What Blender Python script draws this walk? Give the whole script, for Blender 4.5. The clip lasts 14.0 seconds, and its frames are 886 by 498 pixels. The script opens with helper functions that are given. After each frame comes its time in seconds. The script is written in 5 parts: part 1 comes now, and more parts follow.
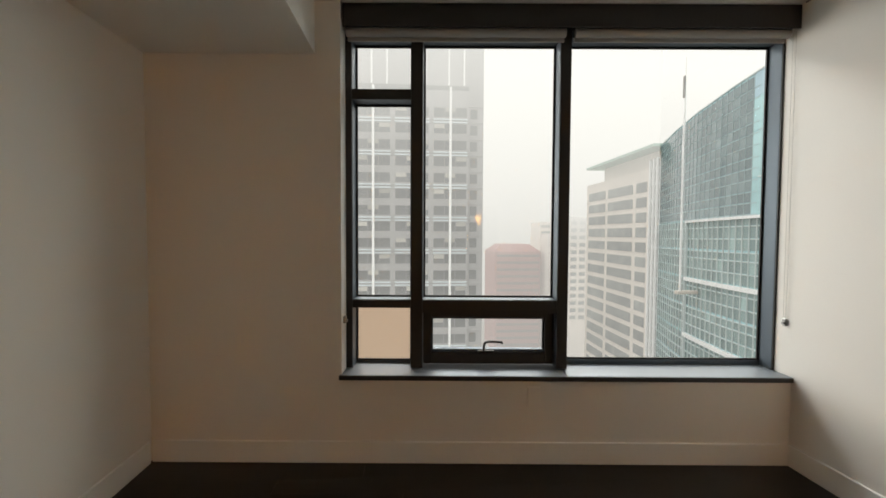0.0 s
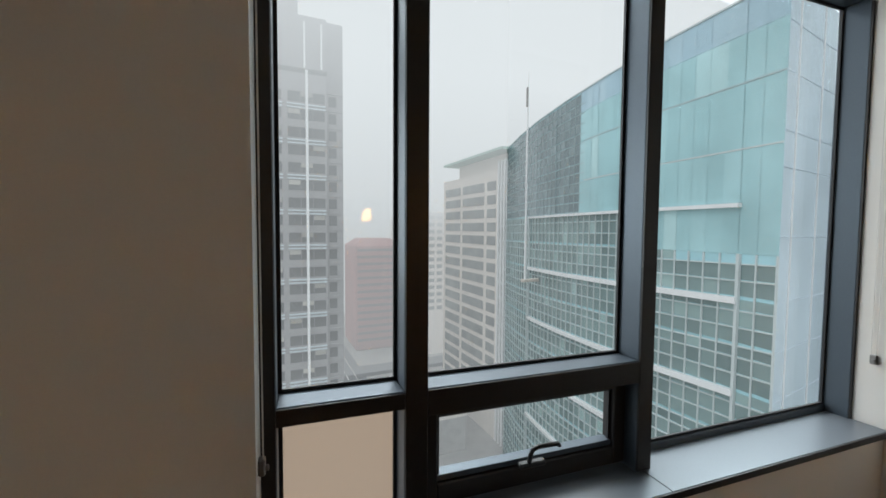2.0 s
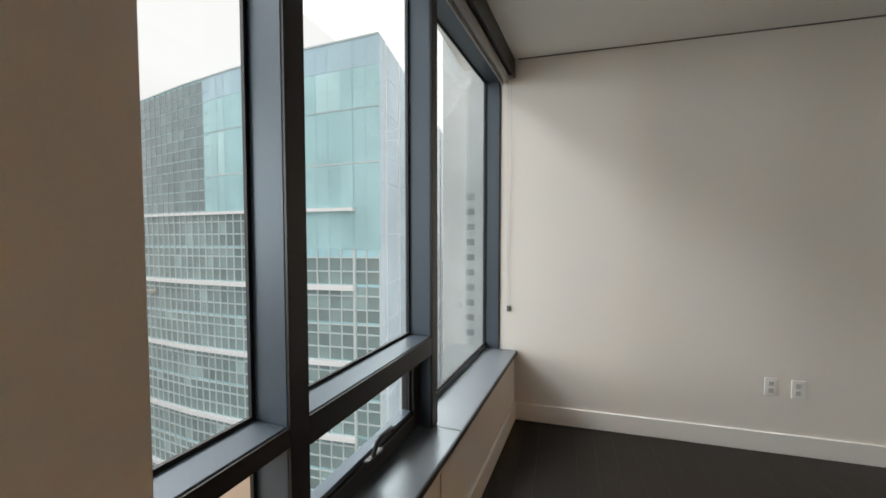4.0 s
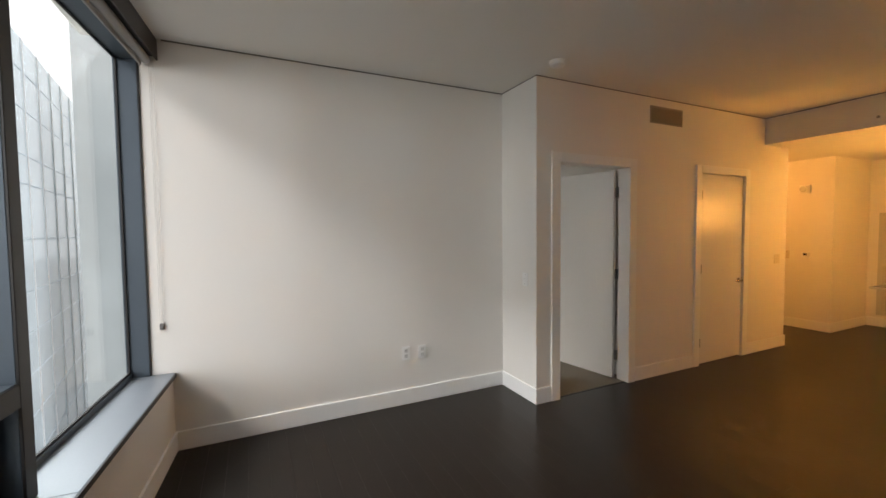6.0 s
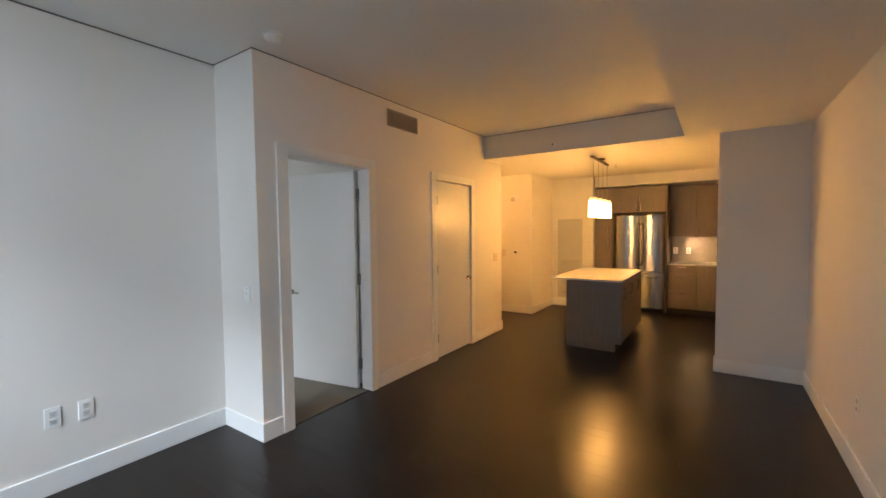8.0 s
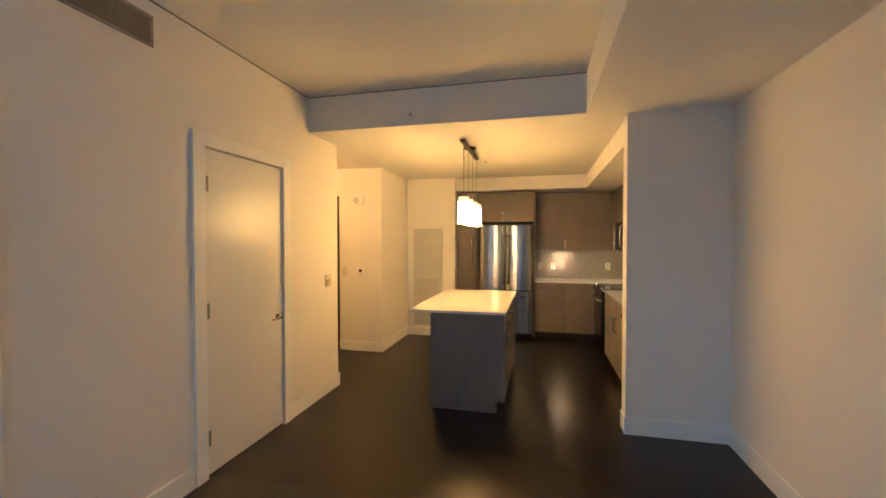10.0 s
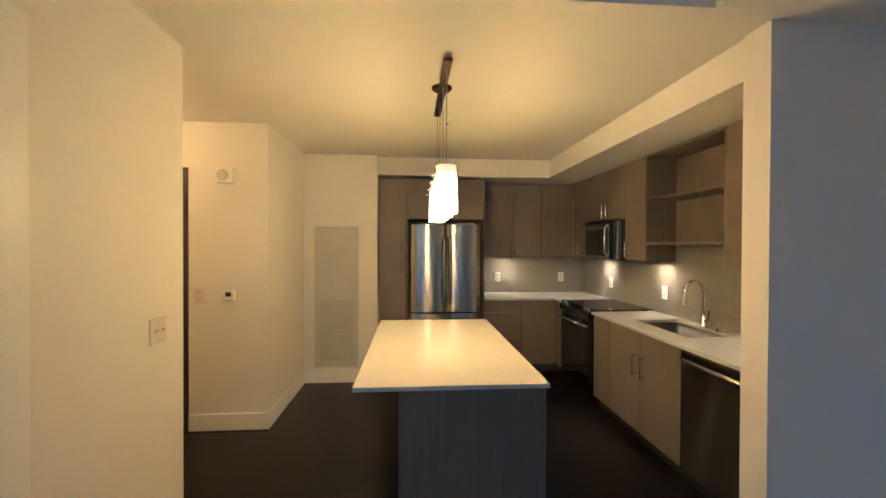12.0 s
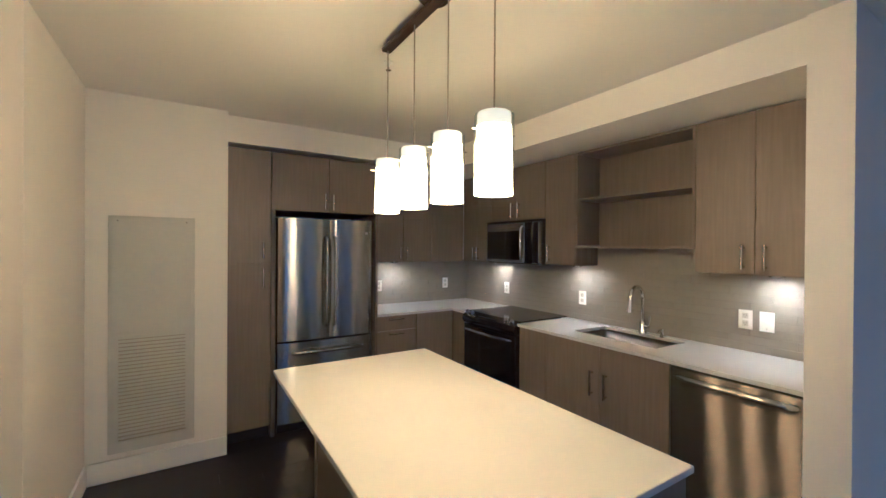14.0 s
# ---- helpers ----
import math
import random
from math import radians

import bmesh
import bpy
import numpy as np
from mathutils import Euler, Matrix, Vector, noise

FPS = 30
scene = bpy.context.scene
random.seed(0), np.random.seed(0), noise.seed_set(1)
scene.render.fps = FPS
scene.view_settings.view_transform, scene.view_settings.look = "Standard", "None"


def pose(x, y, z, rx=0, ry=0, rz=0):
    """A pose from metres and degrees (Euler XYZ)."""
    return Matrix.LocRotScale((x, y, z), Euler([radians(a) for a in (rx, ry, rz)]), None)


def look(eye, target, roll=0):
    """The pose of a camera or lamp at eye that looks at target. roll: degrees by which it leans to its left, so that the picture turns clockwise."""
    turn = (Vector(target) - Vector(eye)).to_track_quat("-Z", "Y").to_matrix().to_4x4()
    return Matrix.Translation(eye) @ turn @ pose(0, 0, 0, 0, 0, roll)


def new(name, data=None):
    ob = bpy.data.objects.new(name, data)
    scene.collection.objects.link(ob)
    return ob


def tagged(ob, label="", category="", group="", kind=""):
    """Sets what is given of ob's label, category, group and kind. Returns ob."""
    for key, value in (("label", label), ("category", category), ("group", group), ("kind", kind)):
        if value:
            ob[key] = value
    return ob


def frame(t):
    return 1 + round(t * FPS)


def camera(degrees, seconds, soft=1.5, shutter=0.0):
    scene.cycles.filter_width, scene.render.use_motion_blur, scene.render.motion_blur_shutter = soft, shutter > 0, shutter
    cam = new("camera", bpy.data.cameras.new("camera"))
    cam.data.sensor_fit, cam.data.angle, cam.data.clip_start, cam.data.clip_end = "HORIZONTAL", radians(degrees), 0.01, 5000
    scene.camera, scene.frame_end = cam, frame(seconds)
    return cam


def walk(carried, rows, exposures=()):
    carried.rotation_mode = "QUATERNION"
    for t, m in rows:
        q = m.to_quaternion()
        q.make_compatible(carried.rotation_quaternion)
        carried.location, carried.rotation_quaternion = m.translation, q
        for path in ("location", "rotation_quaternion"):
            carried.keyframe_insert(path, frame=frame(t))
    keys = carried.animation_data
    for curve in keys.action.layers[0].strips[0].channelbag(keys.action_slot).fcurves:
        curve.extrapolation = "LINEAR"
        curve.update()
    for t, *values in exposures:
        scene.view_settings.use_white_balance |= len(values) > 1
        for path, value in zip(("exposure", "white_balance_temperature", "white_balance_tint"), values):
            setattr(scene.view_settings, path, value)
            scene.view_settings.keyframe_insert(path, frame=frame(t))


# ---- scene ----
cam = camera(95.2, 14.0, soft=1.6)

PATH = [
    (0, (-2.362, -2.325, 1.441), (-2.211, -0.332, 1.367), 0.3),
    (0.5, (-2.403, -1.938, 1.535), (-2.188, 0.045, 1.397), 0.4),
    (1, (-2.528, -1.567, 1.539), (-2.176, 0.398, 1.410), 0.4),
    (1.5, (-2.674, -1.205, 1.476), (-2.099, 0.710, 1.421), 0.2),
    (2, (-2.779, -0.885, 1.531), (-1.964, 0.938, 1.431), 0.4),
    (4.5, (-3.301, -0.351, 1.518), (-1.308, -0.2, 1.438), -0.5),
    (5, (-3.322, -0.427, 1.53), (-1.335, -0.64, 1.447), -0.6),
    (5.5, (-3.34, -0.49, 1.526), (-1.418, -1.035, 1.444), -0.6),
    (6, (-3.346, -0.53, 1.543), (-1.539, -1.382, 1.449), -0.6),
    (6.5, (-3.377, -0.59, 1.556), (-1.712, -1.694, 1.459), -0.7),
    (7, (-3.399, -0.652, 1.552), (-1.903, -1.976, 1.456), -0.6),
    (7.5, (-3.371, -0.84, 1.55), (-2.058, -2.346, 1.457), -0.6),
    (8, (-3.265, -1.087, 1.553), (-2.145, -2.741, 1.457), -0.6),
    (8.5, (-3.103, -1.44, 1.541), (-2.167, -3.205, 1.456), -0.5),
    (9, (-2.963, -1.889, 1.539), (-2.191, -3.732, 1.464), -0.4),
    (11.5, (-1.917, -4.177, 1.517), (-1.905, -6.177, 1.505), 0.2),
    (12, (-1.691, -4.582, 1.532), (-1.841, -6.576, 1.513), 0.2),
    (12.5, (-1.468, -4.966, 1.525), (-1.829, -6.934, 1.511), 0.3),
    (13, (-1.269, -5.292, 1.531), (-1.871, -7.199, 1.519), 0.3),
    (13.5, (-1.136, -5.563, 1.521), (-1.986, -7.373, 1.513), 0.3),
    (14, (-1.059, -5.775, 1.539), (-2.12, -7.47, 1.531), 0.4),
]
EXPOSURES = [
    (0.0, 0.38, 7900, 14), (0.5, 0.34, 7600, 14), (1.0, 0.18, 7450, 13), (1.5, 0.06, 7000, 12), (2.2, 0.0, 6950, 12), (4.4, 0.38, 7650, 16), (5.0, 0.46, 7750, 17), (6.5, 0.58, 7150, 18),
    (7.5, 0.82, 6450, 15), (9.0, 1.04, 5650, 10), (11.4, 0.76, 4150, 0), (12.5, 0.47, 4100, 0), (14.0, 0.44, 3500, 5),
]
walk(cam, [(t, look(eye, target, roll)) for t, eye, target, roll in PATH], EXPOSURES)
# ---- light, sky and exposure ----
world = bpy.data.worlds.new("world")
scene.world = world
world.use_nodes = True
wn, wl = world.node_tree.nodes, world.node_tree.links
bg = wn["Background"]
sky = wn.new("ShaderNodeTexSky")
sky.sky_type = "NISHITA"
sky.sun_disc = False
sky.sun_elevation, sky.sun_rotation = radians(38), radians(20)
sky.air_density, sky.dust_density, sky.ozone_density = 1.0, 6.0, 1.0
fogmix = wn.new("ShaderNodeMix")
fogmix.data_type = "RGBA"
fogmix.inputs[0].default_value = 0.9
fogmix.inputs[7].default_value = (8.7, 9.4, 10.3, 1)
wl.new(sky.outputs[0], fogmix.inputs[6])
# an overcast sky, brighter overhead than at the horizon
wco = wn.new("ShaderNodeTexCoord")
wsp = wn.new("ShaderNodeSeparateXYZ")
wl.new(wco.outputs["Generated"], wsp.inputs[0])
rise = wn.new("ShaderNodeMapRange")
for key, v in (("From Min", 0.0), ("From Max", 1.0), ("To Min", 0.95), ("To Max", 1.9)):
    rise.inputs[key].default_value = v
wl.new(wsp.outputs["Z"], rise.inputs[0])
lift = wn.new("ShaderNodeVectorMath")
lift.operation = "SCALE"
wl.new(fogmix.outputs[2], lift.inputs[0])
wl.new(rise.outputs[0], lift.inputs["Scale"])
wl.new(lift.outputs[0], bg.inputs[0])
bg.inputs[1].default_value = 0.1


def lamp(name, kind, at, energy, color=(1, 1, 1), **more):
    data = bpy.data.lights.new(name, kind)
    data.energy, data.color = energy, color
    for key, value in more.items():
        if key == "size":
            data.size = value
        elif key == "size_y":
            data.shape, data.size_y = "RECTANGLE", value
        elif key == "radius":
            data.shadow_soft_size = value
        elif key == "angle":
            data.angle = value
        elif key == "spot":
            data.spot_size, data.spot_blend = value, 0.8
    ob = new(name, data)
    ob.matrix_basis = at
    return ob


WARM = (1.0, 0.445, 0.097)
lamp("sun", "SUN", look((0, 0, 0), (-0.3, -0.75, -0.62)), 0.5, (1, 0.98, 0.95), angle=radians(30))
# area lamps added out of view to boost daylight at living-room and bedroom windows
lamp("sky_fill", "AREA", look((-1.5, 14.0, 13.2), (-1.8, -0.6, 1.2)), 4300, (0.80, 0.91, 1.0), size=15.0, size_y=5.0)
lamp("sky_fill_side", "AREA", look((-7.0, 7.5, 2.3), (-0.6, -2.0, 1.5)), 330, (0.80, 0.91, 1.0), size=4.0, size_y=3.4)
lamp("hall_lamp", "POINT", Matrix.Translation((0.55, -7.35, 2.35)), 11, WARM, radius=0.08)
lamp("sky_fill_bedroom", "AREA", look((1.9, 1.5, 3.4), (1.4, -2.4, 0.6)), 115, (0.80, 0.92, 1.0), size=2.4, size_y=1.6)

# ---- materials ----
MATS = {}


def mat(name, color, rough=0.5, metal=0.0, grain=0.0, grain_scale=40.0, stretch=(1, 1, 1), bump=0.0, stain=0.0, stain_scale=1.2, second=None, rand=0.0, coat=0.0, spec=0.5, aniso=0.0):
    """A surface with colour variation at two scales, fine relief, and a tone that varies from piece to piece."""
    m = bpy.data.materials.new(name)
    m.use_nodes = True
    n, l = m.node_tree.nodes, m.node_tree.links
    b = n["Principled BSDF"]
    b.inputs["Roughness"].default_value = rough
    b.inputs["Metallic"].default_value = metal
    b.inputs["Specular IOR Level"].default_value = spec
    b.inputs["Coat Weight"].default_value = coat
    co = n.new("ShaderNodeTexCoord")
    if aniso:
        tan = n.new("ShaderNodeCombineXYZ")
        tan.inputs[2].default_value = 1.0
        brushed = n.new("ShaderNodeBsdfAnisotropic")
        brushed.inputs["Roughness"].default_value, brushed.inputs["Anisotropy"].default_value = rough, -aniso
        l.new(tan.outputs[0], brushed.inputs["Tangent"])
    mp = n.new("ShaderNodeMapping")
    mp.inputs["Scale"].default_value = stretch
    l.new(co.outputs["Object"], mp.inputs[0])
    fine = n.new("ShaderNodeTexNoise")
    fine.inputs["Scale"].default_value, fine.inputs["Detail"].default_value = grain_scale, 5
    l.new(mp.outputs[0], fine.inputs["Vector"])
    big = n.new("ShaderNodeTexNoise")
    big.inputs["Scale"].default_value, big.inputs["Detail"].default_value = stain_scale, 3
    l.new(co.outputs["Object"], big.inputs["Vector"])
    ramp = n.new("ShaderNodeValToRGB")
    other = second or tuple(c * (1 - grain) for c in color)
    ramp.color_ramp.elements[0].color = (*other, 1)
    ramp.color_ramp.elements[1].color = (*color, 1)
    ramp.color_ramp.elements[0].position, ramp.color_ramp.elements[1].position = 0.33, 0.66
    l.new(fine.outputs[0], ramp.inputs[0])
    tone = n.new("ShaderNodeHueSaturation")
    l.new(ramp.outputs[0], tone.inputs["Color"])
    value = n.new("ShaderNodeMapRange")
    value.inputs["To Min"].default_value, value.inputs["To Max"].default_value = 1 - stain, 1 + stain
    value.inputs["From Min"].default_value, value.inputs["From Max"].default_value = 0.3, 0.7
    l.new(big.outputs[0], value.inputs[0])
    last = value.outputs[0]
    if rand:
        info = n.new("ShaderNodeObjectInfo")
        r = n.new("ShaderNodeMapRange")
        r.inputs["To Min"].default_value, r.inputs["To Max"].default_value = 1 - rand, 1 + rand
        l.new(info.outputs["Random"], r.inputs[0])
        mul = n.new("ShaderNodeMath")
        mul.operation = "MULTIPLY"
        l.new(last, mul.inputs[0])
        l.new(r.outputs[0], mul.inputs[1])
        last = mul.outputs[0]
    l.new(last, tone.inputs["Value"])
    l.new(tone.outputs[0], b.inputs["Base Color"])
    if aniso:
        l.new(tone.outputs[0], brushed.inputs["Color"])
        l.new(brushed.outputs[0], n["Material Output"].inputs[0])
    rr = n.new("ShaderNodeMapRange")
    rr.inputs["To Min"].default_value, rr.inputs["To Max"].default_value = rough * 0.94, min(1, rough * 1.06)
    l.new(big.outputs[0], rr.inputs[0])
    l.new(rr.outputs[0], b.inputs["Roughness"])
    if bump:
        bp = n.new("ShaderNodeBump")
        bp.inputs["Strength"].default_value, bp.inputs["Distance"].default_value = bump, 0.002
        l.new(fine.outputs[0], bp.inputs["Height"])
        l.new(bp.outputs[0], b.inputs["Normal"])
    MATS[name] = m
    return m


def glass(name, tint=(0.93, 0.97, 0.97), gloss=1.0):
    m = bpy.data.materials.new(name)
    m.use_nodes = True
    n, l = m.node_tree.nodes, m.node_tree.links
    n.remove(n["Principled BSDF"])
    clear = n.new("ShaderNodeBsdfTransparent")
    clear.inputs[0].default_value = (*tint, 1)
    shine = n.new("ShaderNodeBsdfGlossy")
    shine.inputs["Roughness"].default_value = 0.02
    fr = n.new("ShaderNodeLayerWeight")
    fr.inputs[0].default_value = 0.5
    steep = n.new("ShaderNodeMath")
    steep.operation = "POWER"
    steep.inputs[1].default_value = 4.0
    l.new(fr.outputs["Facing"], steep.inputs[0])
    scale = n.new("ShaderNodeMapRange")
    scale.inputs["To Min"].default_value, scale.inputs["To Max"].default_value = 0.014 * gloss, 0.60 * gloss
    l.new(steep.outputs[0], scale.inputs[0])
    mix = n.new("ShaderNodeMixShader")
    l.new(scale.outputs[0], mix.inputs[0])
    l.new(clear.outputs[0], mix.inputs[1])
    l.new(shine.outputs[0], mix.inputs[2])
    l.new(mix.outputs[0], n["Material Output"].inputs[0])
    return m


def pane_mix(name, stops, rough=0.1):
    """Glazing whose panes differ in tone from one to the next."""
    m = mat(name, (0.5, 0.5, 0.5), rough, spec=0.8)
    n, l = m.node_tree.nodes, m.node_tree.links
    geo = n.new("ShaderNodeNewGeometry")
    pick = n.new("ShaderNodeValToRGB")
    ramp = pick.color_ramp
    while len(ramp.elements) < len(stops):
        ramp.elements.new(0.5)
    for el, (at, c) in zip(ramp.elements, stops):
        el.position, el.color = at, (*c, 1)
    l.new(geo.outputs["Random Per Island"], pick.inputs[0])
    co = n.new("ShaderNodeTexCoord")
    ns = n.new("ShaderNodeTexNoise")
    ns.inputs["Scale"].default_value, ns.inputs["Detail"].default_value = 0.11, 4
    l.new(co.outputs["Object"], ns.inputs["Vector"])
    var = n.new("ShaderNodeMapRange")
    for key, v in (("From Min", 0.35), ("From Max", 0.65), ("To Min", 0.88), ("To Max", 1.13)):
        var.inputs[key].default_value = v
    l.new(ns.outputs[0], var.inputs[0])
    tone = n.new("ShaderNodeHueSaturation")
    l.new(pick.outputs[0], tone.inputs["Color"])
    l.new(var.outputs[0], tone.inputs["Value"])
    l.new(tone.outputs[0], n["Principled BSDF"].inputs["Base Color"])
    return m


def glow(name, color, strength):
    m = bpy.data.materials.new(name)
    m.use_nodes = True
    n, l = m.node_tree.nodes, m.node_tree.links
    b = n["Principled BSDF"]
    b.inputs["Base Color"].default_value = (0.8, 0.78, 0.74, 1)
    b.inputs["Emission Color"].default_value = (*color, 1)
    b.inputs["Emission Strength"].default_value = strength
    return m


wall_paint = mat("wall_paint", (0.84, 0.81, 0.76), 0.6, grain=0.02, grain_scale=180, bump=0.06, stain=0.02, stain_scale=0.8)
ceiling_paint = mat("ceiling_paint", (0.84, 0.82, 0.775), 0.75, grain=0.02, grain_scale=150, bump=0.05, stain=0.015)
trim_paint = mat("trim_paint", (0.89, 0.885, 0.86), 0.38, grain=0.015, grain_scale=90, bump=0.02, stain=0.015)
door_paint = mat("door_paint", (0.80, 0.79, 0.76), 0.32, grain=0.015, grain_scale=70, stretch=(1, 1, 0.3), bump=0.02, stain=0.015)
floor_wood = mat("floor_wood", (0.013, 0.0078, 0.0048), 0.28, grain_scale=22, stretch=(0.6, 7, 1), second=(0.008, 0.005, 0.0035), bump=0.03, stain=0.05, stain_scale=2.0, rand=0.05, spec=0.30)
floor_gap = mat("floor_gap", (0.006, 0.004, 0.003), 0.8)
carpet = mat("carpet", (0.30, 0.26, 0.21), 0.95, grain=0.35, grain_scale=260, bump=0.8, stain=0.06, spec=0.1)
frame_metal = mat("frame_metal", (0.080, 0.104, 0.128), 0.42, metal=0.35, grain=0.05, grain_scale=120, bump=0.02, stain=0.05)
frame_dark = mat("frame_dark", (0.022, 0.019, 0.018), 0.42, grain=0.15, grain_scale=80, bump=0.02, stain=0.08)
sill_metal = mat("sill_metal", (0.20, 0.225, 0.25), 0.33, metal=0.45, grain=0.04, grain_scale=120, bump=0.01, stain=0.05)
gasket = mat("gasket", (0.012, 0.012, 0.013), 0.6)
shadow_strip = mat("shadow_strip", (0.16, 0.14, 0.12), 0.7)
blind_fabric = mat("blind_fabric", (0.42, 0.41, 0.39), 0.9, grain=0.2, grain_scale=300, bump=0.3)
steel = mat("steel", (0.48, 0.49, 0.50), 0.25, metal=1.0, grain=0.05, grain_scale=14, stretch=(0.3, 0.3, 30), stain=0.02, aniso=0.62)
steel_warm = mat("steel_warm", (0.27, 0.25, 0.23), 0.27, metal=1.0, grain=0.05, grain_scale=14, stretch=(0.3, 0.3, 30), stain=0.02, aniso=0.88)
steel_sink = mat("steel_sink", (0.20, 0.185, 0.17), 0.48, metal=1.0, grain=0.06, grain_scale=60, stain=0.03)
nickel = mat("nickel", (0.58, 0.56, 0.52), 0.25, metal=1.0, grain=0.05, grain_scale=150)
chrome = mat("chrome", (0.75, 0.75, 0.75), 0.08, metal=1.0)
hinge_metal = mat("hinge_metal", (0.30, 0.29, 0.28), 0.35, metal=1.0, grain=0.08, grain_scale=90)
black_gloss = mat("black_gloss", (0.010, 0.010, 0.011), 0.09, grain=0.1)
black_plastic = mat("black_plastic", (0.015, 0.015, 0.015), 0.4, grain=0.1)
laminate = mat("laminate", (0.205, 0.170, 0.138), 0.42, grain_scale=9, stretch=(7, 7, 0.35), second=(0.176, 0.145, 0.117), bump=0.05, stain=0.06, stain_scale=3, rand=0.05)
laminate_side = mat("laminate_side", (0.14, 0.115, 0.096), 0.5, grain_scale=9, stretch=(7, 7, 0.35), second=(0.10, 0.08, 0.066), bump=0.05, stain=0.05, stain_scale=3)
toe_dark = mat("toe_dark", (0.02, 0.017, 0.015), 0.6)
quartz = mat("quartz", (0.66, 0.67, 0.67), 0.07, grain=0.06, grain_scale=420, stain=0.02, stain_scale=4)
tile_glaze = mat("tile_glaze", (0.285, 0.27, 0.235), 0.13, grain=0.04, grain_scale=25, bump=0.10, stain=0.03, rand=0.02)
grout = mat("grout", (0.25, 0.235, 0.205), 0.8)
plate_white = mat("plate_white", (0.90, 0.895, 0.87), 0.35, grain=0.02)
socket_white = mat("socket_white", (0.66, 0.65, 0.62), 0.4, grain=0.02)
plate_almond = mat("plate_almond", (0.73, 0.67, 0.56), 0.4, grain=0.03)
grille_paint = mat("grille_paint", (0.58, 0.58, 0.55), 0.5, grain=0.03, stain=0.03)
vent_metal = mat("vent_metal", (0.34, 0.31, 0.27), 0.5, metal=0.3, grain=0.05)
dark_wood = mat("dark_wood", (0.045, 0.022, 0.012), 0.4, grain_scale=10, stretch=(8, 8, 0.4), second=(0.022, 0.011, 0.007), bump=0.06, stain=0.1)
clear_glass = glass("clear_glass", (0.95, 0.98, 0.98))
chain_plastic = mat("chain_plastic", (0.62, 0.60, 0.56), 0.5)

# ---- builders ----
FW = pose(0, 0, 0, 0, 0, -math.degrees(math.atan(0.078)))  # the window wall stands a little out of square
I4 = Matrix.Identity(4)


def bx(bm, x0, x1, y0, y1, z0, z1, bev=0.0, seg=1):
    """A box, with softened edges if bev is given."""
    x0, x1, y0, y1, z0, z1 = min(x0, x1), max(x0, x1), min(y0, y1), max(y0, y1), min(z0, z1), max(z0, z1)
    v = [bm.verts.new(p) for p in ((x0, y0, z0), (x1, y0, z0), (x1, y1, z0), (x0, y1, z0), (x0, y0, z1), (x1, y0, z1), (x1, y1, z1), (x0, y1, z1))]
    f = [bm.faces.new([v[i] for i in q]) for q in ((3, 2, 1, 0), (4, 5, 6, 7), (0, 1, 5, 4), (1, 2, 6, 5), (2, 3, 7, 6), (3, 0, 4, 7))]
    if bev:
        edges = {e for q in f for e in q.edges}
        bmesh.ops.bevel(bm, geom=list(edges), offset=bev, segments=seg, profile=0.5, affect="EDGES", clamp_overlap=True)
    return bm


def rod(bm, a, b, r, r2=None, n=14):
    """A round bar from a to b."""
    a, b = Vector(a), Vector(b)
    d = b - a
    m = Matrix.Translation((a + b) / 2) @ d.to_track_quat("Z", "Y").to_matrix().to_4x4()
    bmesh.ops.create_cone(bm, cap_ends=True, segments=n, radius1=r, radius2=r if r2 is None else r2, depth=d.length, matrix=m)
    return bm


def tube(bm, points, r, n=10):
    """A bent round bar through the points."""
    pts = [Vector(p) for p in points]
    rings = []
    side = None
    for i, p in enumerate(pts):
        d = (pts[min(i + 1, len(pts) - 1)] - pts[max(i - 1, 0)]).normalized()
        if side is None:
            side = d.orthogonal().normalized()
        side = (side - d * side.dot(d)).normalized()
        up = d.cross(side)
        rings.append([bm.verts.new(p + r * (math.cos(2 * math.pi * k / n) * side + math.sin(2 * math.pi * k / n) * up)) for k in range(n)])
    for a, b in zip(rings, rings[1:]):
        for k in range(n):
            bm.faces.new((a[k], a[(k + 1) % n], b[(k + 1) % n], b[k]))
    bm.faces.new(rings[0][::-1])
    bm.faces.new(rings[-1])
    return bm


def lathe(bm, profile, at, n=28, axis="Z"):
    """A turned shape from (radius, height) pairs about an axis through at."""
    at = Vector(at)
    rings = []
    for r, h in profile:
        ring = []
        for k in range(n):
            c, s = r * math.cos(2 * math.pi * k / n), r * math.sin(2 * math.pi * k / n)
            ring.append(bm.verts.new(at + Vector({"Z": (c, s, h), "X": (h, c, s), "Y": (s, h, c)}[axis])))
        rings.append(ring)
    for a, b in zip(rings, rings[1:]):
        for k in range(n):
            bm.faces.new((a[k], a[(k + 1) % n], b[(k + 1) % n], b[k]))
    if profile[0][0] > 1e-4:
        bm.faces.new(rings[0][::-1])
    if profile[-1][0] > 1e-4:
        bm.faces.new(rings[-1])
    return bm


